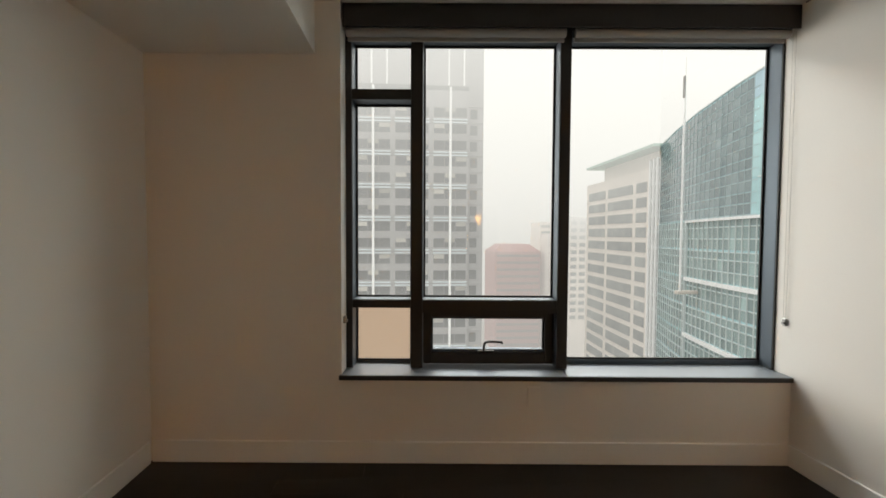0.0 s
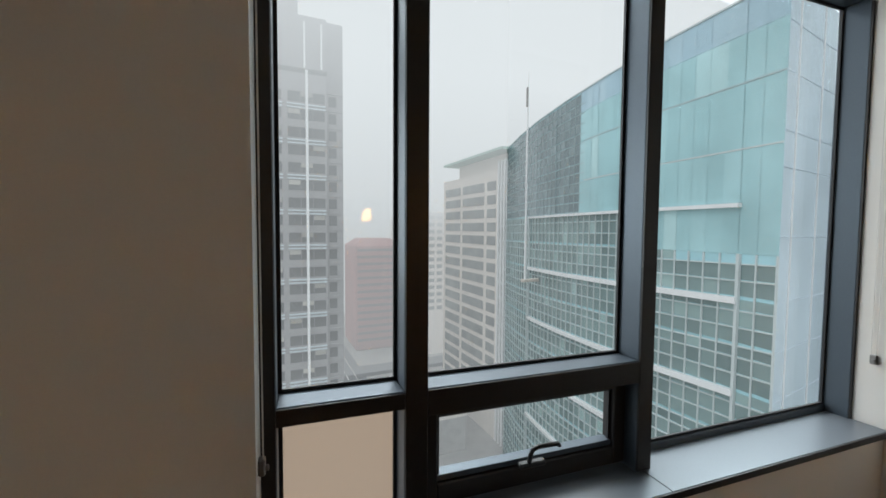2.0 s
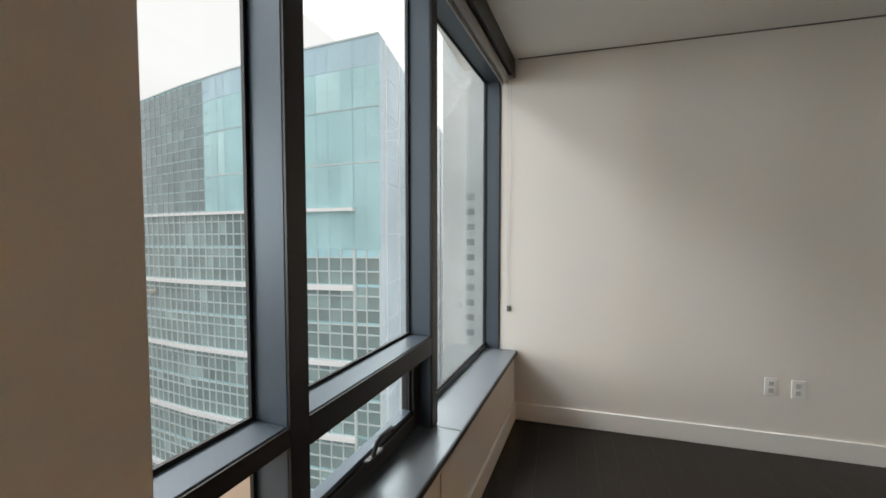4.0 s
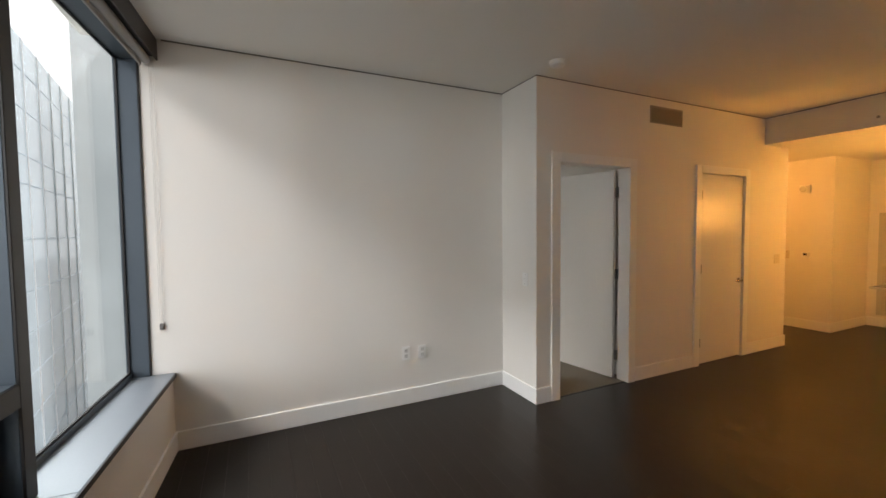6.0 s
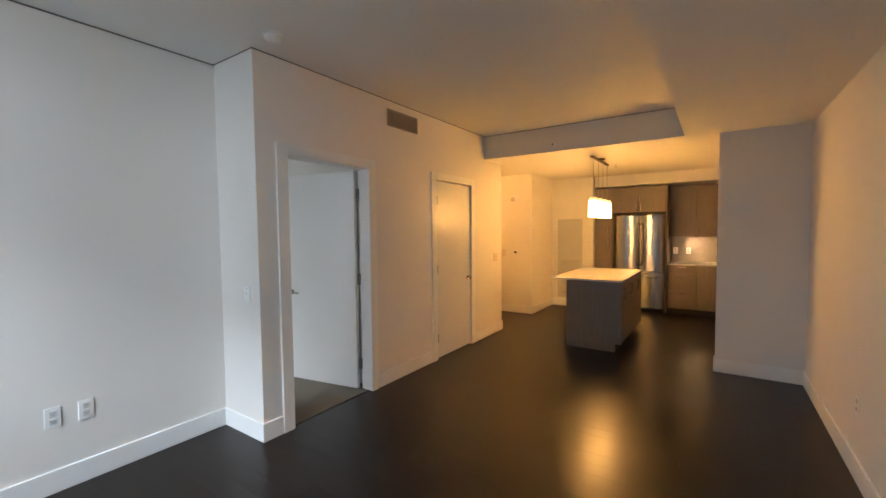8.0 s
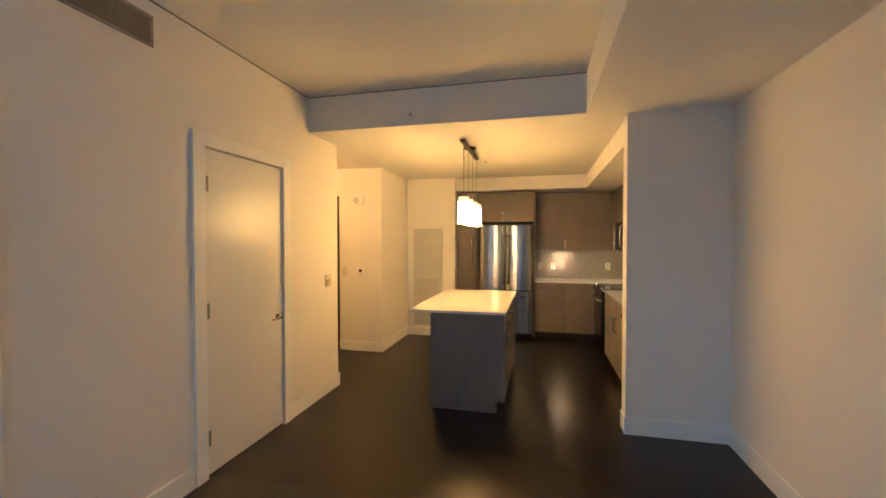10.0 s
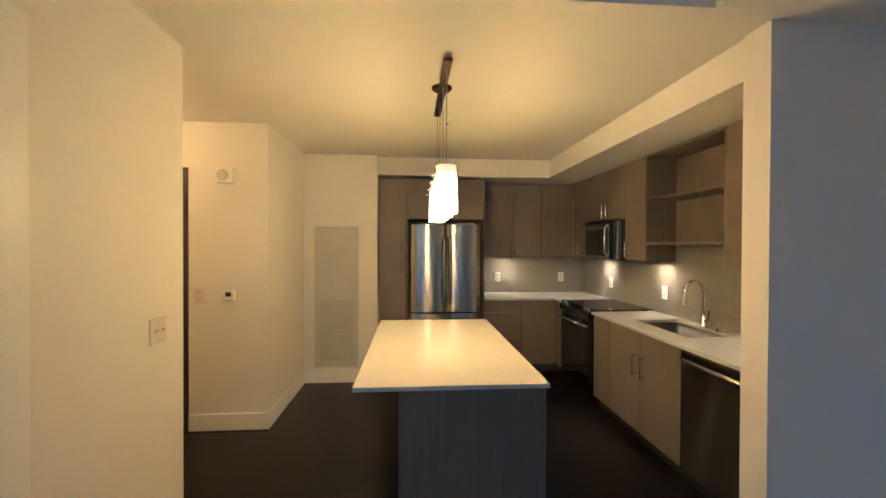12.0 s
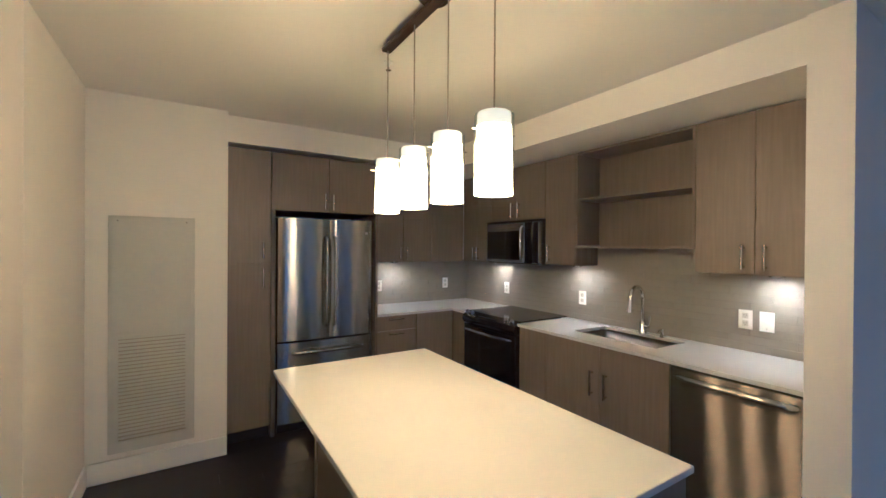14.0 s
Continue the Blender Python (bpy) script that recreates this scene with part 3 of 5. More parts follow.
bx(bm, BXF - 3.0, 92, 95, 134, 23.6, 24.3)
bx(bm, BXF + 2, 90, 97, 131, 24.3, 25.4)
part("eave", bm, copper_green, bb, "green copper eave")
gl = house("glazed_stair_block", "dark glazed bay with white vertical ribs", (66, 97, GZ))
part("wall", bx(B(), BXF, 88, 94.2, 100.9, GZ, 21), office_glass, gl)
for k in range(5):
    part("rib", bx(B(), BXF - 0.5, BXF + 0.1, 94.3 + 1.55 * k, 94.7 + 1.55 * k, GZ, 21.3), fin_white, gl)
for f in range(20):
    part("band", bx(B(), BXF - 0.2, BXF + 0.1, 94.2, 100.9, 18.6 - 4.1 * f, 18.9 - 4.1 * f), mullion_white, gl)

# curved glass office: its facade follows a gentle bend
gb = house("glass_office", "large teal glass office block with white mullion grid and bands", (55, 55, GZ))
H0 = 23.6
BEND = [(38.9, 19.6), (40.3, 32.0), (42.5, 43.5), (45.2, 55.0), (48.8, 67.5), (53.4, 80.5), (58.8, 93.8)]
def along(s):
    s = max(0.0, min(0.9999, s)) * (len(BEND) - 1)
    i = int(s)
    a, b = Vector((*BEND[i], 0)), Vector((*BEND[i + 1], 0))
    return a.lerp(b, s - i), (b - a).normalized()
bm = B()
outline = [Vector((x, y, 0)) for x, y in BEND] + [Vector((95, 93.8, 0)), Vector((92, 27, 0))]
lo = [bm.verts.new(p + Vector((0, 0, GZ))) for p in outline]
hi = [bm.verts.new(p + Vector((0, 0, H0))) for p in outline]
for i in range(len(outline)):
    j = (i + 1) % len(outline)
    bm.faces.new((lo[i], lo[j], hi[j], hi[i]))
bm.faces.new(hi)
part("core", bm, teal_glass, gb)
def beam(name, s0, s1, height, h, d, material, label=""):
    """A bar that follows the bend; height gives its level along the way."""
    n = max(2, int((s1 - s0) * 24))
    bm = B()
    rings = []
    for i in range(n + 1):
        s = s0 + (s1 - s0) * i / n
        p, t = along(s)
        out = Vector((-t.y, t.x, 0)) * d
        z = height(s)
        rings.append([bm.verts.new(q) for q in (p + Vector((0, 0, z)), p + out + Vector((0, 0, z)), p + out + Vector((0, 0, z - h)), p + Vector((0, 0, z - h)))])
    for a, b in zip(rings, rings[1:]):
        for i in range(4):
            bm.faces.new((a[i], a[(i + 1) % 4], b[(i + 1) % 4], b[i]))
    bm.faces.new(rings[0][::-1])
    bm.faces.new(rings[-1])
    return part(name, bm, material, gb, label)


def upright(name, s, z0, z1, w, d, material):
    p, t = along(s)
    bm = bx(B(), -w / 2, w / 2, -0.02, d, z0, z1)
    return part(name, bm, material, gb, turn=Matrix(((t.x, -t.y, 0, p.x), (t.y, t.x, 0, p.y), (0, 0, 1, 0), (0, 0, 0, 1))))


def panes(name, columns, rows, material, label, half=0.86):
    """All panes of one zone of the facade, in columns between the mullions."""
    bm = B()
    for k in columns:
        p, t = along((k + 0.5) / NV)
        m = Matrix(((t.x, -t.y, 0, p.x), (t.y, t.x, 0, p.y), (0, 0, 1, 0), (0, 0, 0, 1)))
        for z0, z1 in rows((k + 0.5) / NV):
            old = len(bm.verts)
            bx(bm, -half, half, -0.02, 0.05, z0, z1)
            bm.verts.ensure_lookup_table()
            for v in bm.verts[old:]:
                v.co = m @ v.co
    ob = part(name, bm, material, gb, label)
    ob["kind"] = "stuff"
    return ob


NV = 42
# TEAL: where the painted tower reflection takes over from teal glass
TEAL, FAR, NEAR = 0.41, 0.715, 0.2
BAND = 4.2
def level(u):
    """Height of storey line u (two to a white band) along the bend."""
    return lambda s: BAND - u * (4.5 + 1.2 * s)
def lower_rows(s):
    out = []
    for f in range(13):
        for a, b in ((0.05, 0.26), (0.29, 0.62), (0.65, 0.97)):
            z1, z0 = level(f + a)(s), level(f + b)(s)
            if s > NEAR or z1 < -0.7:
                out.append((z0, z1))
    return out
panes("glazing", range(NV), lower_rows, grid_panes, "grey-green panes in a white mullion grid")
panes("glazing", [k for k in range(NV) if k / NV >= TEAL], lambda s: [(BAND + 0.25 + 4.7 * f + a, BAND + 0.25 + 4.7 * f + b) for f in range(4) for a, b in ((0.0, 1.5), (1.6, 3.0), (3.1, 4.55))], reflection_panes, "upper panes with a tower's dark reflection put into their colour")
panes("glazing", [k for k in range(NV) if k / NV < TEAL], lambda s: [(4.25, 9.25), (9.43, 15.48), (15.66, 20.15)] + ([(-0.7, 4.2)] if s < NEAR else []), teal_panes, "smooth teal upper panes", 0.925)
panes("glazing", [k for k in range(NV) if k / NV < TEAL], lambda s: [(20.18, 23.4)], parapet_panes, "paler blue parapet panes", 0.925)
for k in range(NV + 1):
    s = k / NV
    upright("mullion", s, GZ, -0.7 if s < NEAR else BAND, 0.13, 0.2, mullion_white)
    if s >= TEAL:
        upright("mullion", s, BAND, H0, 0.10, 0.09, upper_mullion)
for k in range(7):
    beam("band", 0.045, FAR, level(2 * k), 0.62 if k else 0.4, 0.6, fin_white, "white projecting band")
for f in range(13):
    for a in (0.03, 0.275, 0.635):
        if f % 2 or a > 0.1:
            beam("transom", NEAR if f + a < 1.05 else 0.0, 1.0, level(f + a), 0.13, 0.18, mullion_white)
for f in range(4):
    for a in (0.0, 1.55, 3.05):
        beam("transom", TEAL, 1.0, lambda s: BAND + 0.2 + 4.7 * f + a, 0.11, 0.09, upper_mullion)
beam("seam_band", 0.0, TEAL, lambda s: 15.65, 0.16, 0.08, upper_mullion)
beam("seam_band", 0.0, TEAL, lambda s: 9.42, 0.16, 0.08, mullion_white)
beam("seam_band", 0.0, 1.0, lambda s: H0, 0.2, 0.15, mullion_white)
upright("seam", FAR, GZ, BAND, 0.45, 0.45, mullion_white)
upright("seam", 0.045, GZ, -0.7, 0.3, 0.4, mullion_white)
side = part("side_glazing", bx(B(), 0, 53.5, -0.05, 0, GZ, H0 - 0.1), hazed_side_glass, gb)
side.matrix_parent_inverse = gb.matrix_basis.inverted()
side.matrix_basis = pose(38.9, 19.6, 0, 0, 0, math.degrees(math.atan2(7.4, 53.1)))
for k in range(9):
    part("side_mullion", bx(B(), 41.0 + 5.9 * k, 41.12 + 5.9 * k, 19.72 + 0.82 * k, 20.0 + 0.82 * k, GZ, H0), fin_white, gb)
for z in (19.8, 15.5, 10.4, 7.2, 1.0, -4.9, -9.4, -14.0, -18.6, -23.4):
    part("side_rail", rod(B(), (39.0, 19.6, z), (92, 26.95, z), 0.09, n=6), side_blue, gb)
mast = house("mast", "slim white mast with a small lamp bracket", (45.0, 65.8, -9.0))
mast["category"] = "mast"
part("pole", rod(rod(B(), (45.0, 65.8, -8.4), (45.0, 65.8, 17), 0.22, n=8), (45.0, 65.8, 17), (45.1, 65.8, 32.4), 0.22, 0.05, 8), fin_white, mast)
part("flag", bx(B(), 44.75, 44.95, 65.5, 66.1, 25.4, 29.2, 0.08), roof_grey, mast, "furled grey flag")
part("bracket", bx(B(), 44.3, 49.0, 65.4, 66.4, -9.0, -8.4, 0.1), beige_stone, mast)
# pale block seen past the glass office, fog haze painted into its colours
sb = house("pale_tower", "pale tower with small dark windows, fog haze put into its colours", (80, 8, GZ))
part("wall", bx(B(), 62, 90, -30, 19, GZ, 70), hazed_wall, sb)
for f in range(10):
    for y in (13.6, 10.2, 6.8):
        part("window", bx(B(), 61.85, 62.2, y, y + 1.3, 6.6 - 2.5 * f, 7.6 - 2.5 * f), hazed_window, sb)
# low roofs along the street
random.seed(7)
for i, (x0, x1, y0, y1, top) in enumerate(((-16, 18, 62, 92, -46), (-30, 17, 20, 56, -52), (41, 50, 100, 130, -52), (-20, 12, 140, 162, -40), (9.5, 13.5, 185, 200, -45))):
    lr = house("low_building", "low pale rooftop with parapet and plant boxes", ((x0 + x1) / 2, (y0 + y1) / 2, GZ))
    part("wall", bx(B(), x0, x1, y0, y1, GZ, top), roof_grey, lr)
    bm = B()
    for b in ((x0, x1, y0, y0 + 0.5), (x0, x1, y1 - 0.5, y1), (x0, x0 + 0.5, y0 + 0.5, y1 - 0.5), (x1 - 0.5, x1, y0 + 0.5, y1 - 0.5)):
        bx(bm, *b, top, top + 1.1)
    part("parapet", bm, beige_stone, lr)
    for _ in range(4):
        px, py = random.uniform(x0 + 1, max(x0 + 1.1, x1 - 5)), random.uniform(y0 + 2, y1 - 8)
        part("plant_box", bx(B(), px, min(x1 - 0.8, px + random.uniform(2, 4)), py, py + random.uniform(3, 6), top, top + random.uniform(1.2, 2.6), 0.1), paving, lr)

# flat glowing sheets that paint fog haze, thicker with height and distance
def fog_sheet(name, x0, x1, y, z0, z1, low, high, za, zb, dim=0.90):
    m = bpy.data.materials.new(name)
    m.use_nodes = True
    n, l = m.node_tree.nodes, m.node_tree.links
    n.remove(n["Principled BSDF"])
    co = n.new("ShaderNodeTexCoord")
    sp = n.new("ShaderNodeSeparateXYZ")
    l.new(co.outputs["Object"], sp.inputs[0])
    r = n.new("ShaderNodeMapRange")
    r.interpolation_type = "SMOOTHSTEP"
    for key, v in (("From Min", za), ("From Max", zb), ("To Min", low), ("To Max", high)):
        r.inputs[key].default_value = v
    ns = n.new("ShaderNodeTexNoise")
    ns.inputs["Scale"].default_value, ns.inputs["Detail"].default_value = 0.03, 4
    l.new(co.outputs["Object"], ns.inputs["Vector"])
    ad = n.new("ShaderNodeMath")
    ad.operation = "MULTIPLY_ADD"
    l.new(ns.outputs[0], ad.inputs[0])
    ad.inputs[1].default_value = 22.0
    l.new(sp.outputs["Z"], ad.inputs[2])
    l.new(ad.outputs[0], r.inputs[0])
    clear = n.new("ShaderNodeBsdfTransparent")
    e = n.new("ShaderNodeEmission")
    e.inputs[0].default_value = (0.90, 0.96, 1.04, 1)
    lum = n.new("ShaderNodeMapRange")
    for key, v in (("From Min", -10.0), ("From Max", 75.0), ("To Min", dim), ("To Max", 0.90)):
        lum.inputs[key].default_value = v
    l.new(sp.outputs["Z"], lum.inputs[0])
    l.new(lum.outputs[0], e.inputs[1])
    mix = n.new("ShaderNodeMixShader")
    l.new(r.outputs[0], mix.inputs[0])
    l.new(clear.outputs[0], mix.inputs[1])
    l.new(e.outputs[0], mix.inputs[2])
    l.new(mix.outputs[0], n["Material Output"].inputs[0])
    bm = B()
    bm.faces.new([bm.verts.new(p) for p in ((x0, y, z0), (x1, y, z0), (x1, y, z1), (x0, y, z1))])
    ob = tagged(part(name, bm, m), "glowing sheet painted as pale fog between the towers", "fog", kind="structure")
    ob.visible_shadow = False
    return ob
fog_sheet("backdrop_fog_near", -140, 56, 90, GZ, 80, 0.22, 0.74, 8, 72)
fog_sheet("backdrop_fog_street", -160, 160, 172, GZ, 90, 0.28, 0.98, 2, 34, 0.62)
fog_sheet("backdrop_fog_far", -700, 700, 300, GZ - 1, 260, 0.80, 1.0, -40, 10, 0.56)

# ---- baseboards, casings, doors ----
BH, BT = 0.138, 0.015
structure("baseboard_east", [(-BT, 0.0, -2.755, -0.002, 0, BH), (-0.525, -BT, -2.755, -2.74, 0, BH)], trim_paint, "tall white painted baseboard", "baseboard", bev=0.003)
structure("baseboard_doors", [(-0.54, -0.525, -2.912, -2.74, 0, BH), (-0.54, -0.525, -4.885, -3.985, 0, BH), (-0.54, -0.525, -6.735, -5.885, 0, BH), (-0.54, -0.405, -6.75, -6.735, 0, BH)], trim_paint, "tall white painted baseboard beside the doors", "baseboard", bev=0.003)
structure("baseboard_window", [(-4.0, 0.0, -BT, 0, 0, BH)], trim_paint, "tall white painted baseboard under the window", "baseboard", FW, 0.003)
structure("baseboard_west", [(-4.0, -4.0 + BT, -6.25, 0.28, 0, BH), (-4.0, -3.255, -6.265, -6.25, 0, BH), (-3.27, -3.258, -6.41, -6.265, 0, BH)], trim_paint, "tall white painted baseboard round the pier", "baseboard", bev=0.003)
structure("baseboard_hall", [(-0.51, 0.132, -8.034, -8.019, 0, BH), (-0.51, -0.495, -9.135, -8.034, 0, BH), (-1.296, -0.51, -9.15, -9.135, 0, BH), (1.09, 1.9, -8.034, -8.019, 0, BH)], trim_paint, "tall white painted baseboard in the hall", "baseboard", bev=0.003)


def casing(name, a, b, top, x=-0.525):
    """Flat boards round an opening in the door wall, and the lining of the opening."""
    structure(name, [(x - 0.02, x, a, a + 0.095, 0, top + 0.085), (x - 0.02, x, b - 0.095, b, 0, top + 0.085), (x - 0.02, x, b, a, top, top + 0.085)], trim_paint, "flat white painted door casing", "door casing", bev=0.002)
    structure("door_frame", [(x - 0.006, x + 0.126, a, a + 0.02, 0, top), (x - 0.006, x + 0.126, b - 0.02, b, 0, top), (x - 0.006, x + 0.126, b - 0.02, a + 0.02, top, top + 0.02)], trim_paint, "white painted door frame", "door frame", bev=0.002)
casing("door_casing_bedroom", D1A, D1B, DH)
casing("door_casing_closet", D2A, D2B, DH)


def lever(parent, at, out, along):
    """A lever handle: round rose, neck and flat bar."""
    at, out, along = Vector(at), Vector(out), Vector(along)
    bm = B()
    rod(bm, at, at + out * 0.010, 0.027, n=24)
    rod(bm, at, at + out * 0.055, 0.010)
    tube(bm, [at + out * 0.05, at + out * 0.056 + along * 0.02, at + out * 0.056 + along * 0.07, at + out * 0.052 + along * 0.125], 0.0085, 10)
    return part("door_handle", bm, nickel, parent, "satin nickel lever handle", smooth=True)


def hinge(parent, at, axis_pt):
    x, y, z = at
    bm = bx(B(), x - 0.004, x + 0.004, y - 0.022, y + 0.022, z - 0.05, z + 0.05, 0.001)
    rod(bm, (axis_pt[0], axis_pt[1], z - 0.05), (axis_pt[0], axis_pt[1], z + 0.05), 0.008, n=10)
    return part("hinge", bm, hinge_metal, parent, "dull steel butt hinge")

# bedroom door, standing open into the bedroom
HP, FE = Vector((-0.385, -3.845, 0)), Vector((0.49, -3.69, 0))
ex = (FE - HP).normalized()
LEAF = Matrix(((ex.x, -ex.y, 0, HP.x), (ex.y, ex.x, 0, HP.y), (0, 0, 1, 0), (0, 0, 0, 1)))
d1 = tagged(new("door_1"), "flush white bedroom door standing open", "door", kind="structure")
part("leaf", bx(B(), 0.0, 0.865, -0.02, 0.02, 0.012, DH - 0.012, 0.002), door_paint, d1, turn=LEAF)
for s in (1, -1):
    h = lever(d1, (0.80, 0.02 * s, 0.92), (0, s, 0), (-1, 0, 0))
    h.data.transform(LEAF)
for z in (0.25, 1.08, 1.9):
    hinge(d1, (-0.403, D1B + 0.005, z), (-0.397, D1B + 0.022))
# closet door, shut
d2 = tagged(new("door_2"), "flush white closet door, shut", "door", kind="structure")
part("leaf", bx(B(), -0.522, -0.484, D2B + 0.006, D2A - 0.006, 0.012, DH - 0.006, 0.002), door_paint, d2)
lever(d2, (-0.522, D2B + 0.075, 0.915), (-1, 0, 0), (0, 1, 0))
part("latch_plate", bx(B(), -0.529, -0.5225, D2B + 0.0005, D2B + 0.012, 0.88, 0.95), nickel, d2)
for z in (0.25, 1.08, 1.9):
    hinge(d2, (-0.526, D2A - 0.014, z), (-0.531, D2A - 0.004))
structure("closet_inside", [(-0.404, -0.38, D2B - 0.02, D2A + 0.02, 0, DH)], trim_paint, "closet back board behind the shut door", "panel")
# hall door of dark wood
d3 = tagged(new("door_3"), "dark-stained wooden hall door, shut", "door", kind="structure")
part("leaf", bx(B(), 0.195, 1.045, -8.10, -8.05, 0.01, 2.125, 0.003), dark_wood, d3)
for b in ((0.137, 0.168), (1.047, 1.078)):
    part("jamb", bx(B(), b[0], b[1], -8.15, -8.022, 0, 2.158, 0.002), dark_wood, d3)
part("jamb", bx(B(), 0.168, 1.047, -8.15, -8.022, 2.127, 2.158, 0.002), dark_wood, d3)
lever(d3, (0.97, -8.05, 0.95), (0, 1, 0), (-1, 0, 0))
# bedroom: second door and a dark wardrobe
d4 = tagged(new("door_4"), "flush white bedroom closet door, shut", "door", kind="structure")
part("leaf", bx(B(), 0.55, 1.28, -3.979, -3.962, 0.012, 2.1, 0.002), door_paint, d4)
for z in (0.25, 1.08, 1.9):
    hinge(d4, (1.286, -3.972, z), (1.284, -3.956))
structure("door_casing_inner", [(1.29, 1.37, -3.98, -3.966, 0, 2.18), (0.46, 0.542, -3.98, -3.966, 0, 2.18), (0.542, 1.29, -3.98, -3.966, 2.108, 2.18)], trim_paint, "flat white door casing in the bedroom", "door casing", bev=0.002)
structure("baseboard_bedroom", [(1.37, 1.42, -3.98, -3.965, 0, BH), (-0.38, 0.46, -3.98, -3.965, 0, BH)], trim_paint, "white baseboard in the bedroom", "baseboard", bev=0.002)
wd = thing("wardrobe", (2.7, -4.65, 0), "dark brown wooden wardrobe with metal handles", "wardrobe")
part("body", bx(B(), 1.85, 3.35, -4.895, -4.44, 0, 2.02, 0.004), dark_wood, wd)
for k in (0, 1):
    dr = part("door", bx(B(), 1.86 + 0.745 * k, 2.60 + 0.745 * k, -4.438, -4.42, 0.06, 2.0, 0.003), dark_wood, wd)
    part("handle", rod(B(), (2.56 + 0.09 * k, -4.40, 0.98), (2.56 + 0.09 * k, -4.40, 1.14), 0.007), nickel, dr, "nickel bar handle")

# ---- plates, switches, detectors ----
def wall_plate(at, out, kind, label, w=0.076, h=0.12, m=plate_white, turn=None):
    """A plate on a wall at a point, facing out; kind: outlet, switch, double, blank."""
    out = Vector(out)
    side = Vector((-out.y, out.x, 0))
    F = Matrix(((side.x, out.x, 0, at[0]), (side.y, out.y, 0, at[1]), (0, 0, 1, at[2]), (0, 0, 0, 1)))
    if turn is not None:
        F = turn @ F
    t = thing("wall_plate" if kind == "blank" else ("light_switch" if kind in ("switch", "double") else "wall_outlet"), F.translation, label, "switch" if kind in ("switch", "double") else "outlet")
    part("plate", bx(B(), -w / 2, w / 2, 0.0005, 0.006, -h / 2, h / 2, 0.002, 2), m, t, turn=F)
    if kind == "outlet":
        for dz in (-0.024, 0.024):
            part("socket", bx(B(), -0.017, 0.017, 0.006, 0.0085, dz - 0.017, dz + 0.017, 0.003), socket_white, t, turn=F)
            bm = B()
            for dx in (-0.006, 0.006):
                bx(bm, dx - 0.0012, dx + 0.0012, 0.0085, 0.0089, dz - 0.002, dz + 0.008)
            bx(bm, -0.002, 0.002, 0.0085, 0.0089, dz - 0.011, dz - 0.007)
            part("slots", bm, black_plastic, t, turn=F)
    elif kind in ("switch", "double"):
        for dx in ((0,) if kind == "switch" else (-0.023, 0.023)):
            part("toggle", rod(bx(B(), dx - 0.006, dx + 0.006, 0.006, 0.008, -0.013, 0.013, 0.001), (dx, 0.006, 0), (dx, 0.02, 0.008), 0.0045, 0.0035, 8), m, t, turn=F)
        for dz in (-0.042, 0.042):
            part("screw", rod(B(), (0, 0.006, dz), (0, 0.0072, dz), 0.003, n=8), hinge_metal, t, turn=F)
    return t
wall_plate((0, -1.733, 0.455), (-1, 0, 0), "outlet", "white wall outlet low on the pale wall")
wall_plate((0, -1.888, 0.451), (-1, 0, 0), "outlet", "white wall outlet low on the pale wall")
wall_plate((-0.369, -2.755, 1.089), (0, 1, 0), "switch", "white light switch on the short return wall")
wall_plate((-0.525, -6.527, 1.135), (-1, 0, 0), "double", "double light switch with almond plate near the hall", 0.118, 0.118, plate_almond)
wall_plate((0.05, -8.034, 1.11), (0, 1, 0), "switch", "almond light switch beside the thermostat", m=plate_almond)
wall_plate((-4.0, -4.512, 0.452), (1, 0, 0), "outlet", "white outlet low on the long wall")
wall_plate((-1.606, 0, 0.429), (0, -1, 0), "blank", "painted-over plate below the window sill", m=wall_paint, turn=FW)
BX, BY = -4.026, -9.946
for y in (-9.178, -8.164, -6.919, -6.807):
    wall_plate((BX, y, 1.10), (1, 0, 0), "outlet" if y != -6.807 else "switch", "white plate on the tiled backsplash")
for x in (-2.62, -2.83, -3.70):
    wall_plate((x, BY, 1.11), (0, 1, 0), "outlet", "white outlet on the tiled backsplash")
th = thing("thermostat", (-0.187, -8.034, 1.07), "white wall thermostat with a dark display", "thermostat")
part("body", bx(B(), -0.237, -0.137, -8.0335, -8.008, 1.07, 1.155, 0.006, 2), plate_white, th)
part("display", bx(B(), -0.212, -0.168, -8.008, -8.0065, 1.105, 1.14), black_gloss, th, "dark display")
al = thing("alarm_horn", (-0.166, -8.034, 2.03), "white square alarm horn with a round sounder", "alarm")
part("body", bx(B(), -0.236, -0.10, -8.0335, -7.992, 2.035, 2.155, 0.008, 2), plate_white, al)
part("sounder", lathe(B(), [(0.0, 0.010), (0.03, 0.012), (0.042, 0.006), (0.046, -0.001)], (-0.150, -7.992, 2.097), 24, "Y"), grille_paint, al, "round slotted sounder", smooth=True)
sd = thing("smoke_detector", (-0.812, -2.734, 2.81), "round white smoke detector on the ceiling", "smoke detector")
part("base", lathe(B(), [(0.068, 2.849), (0.068, 2.84), (0.06, 2.838)], (-0.812, -2.734, 0)), plate_white, sd, smooth=True)
part("cover", lathe(B(), [(0.058, 2.838), (0.056, 2.82), (0.045, 2.81), (0.0, 2.807)], (-0.812, -2.734, 0)), plate_white, sd, smooth=True)
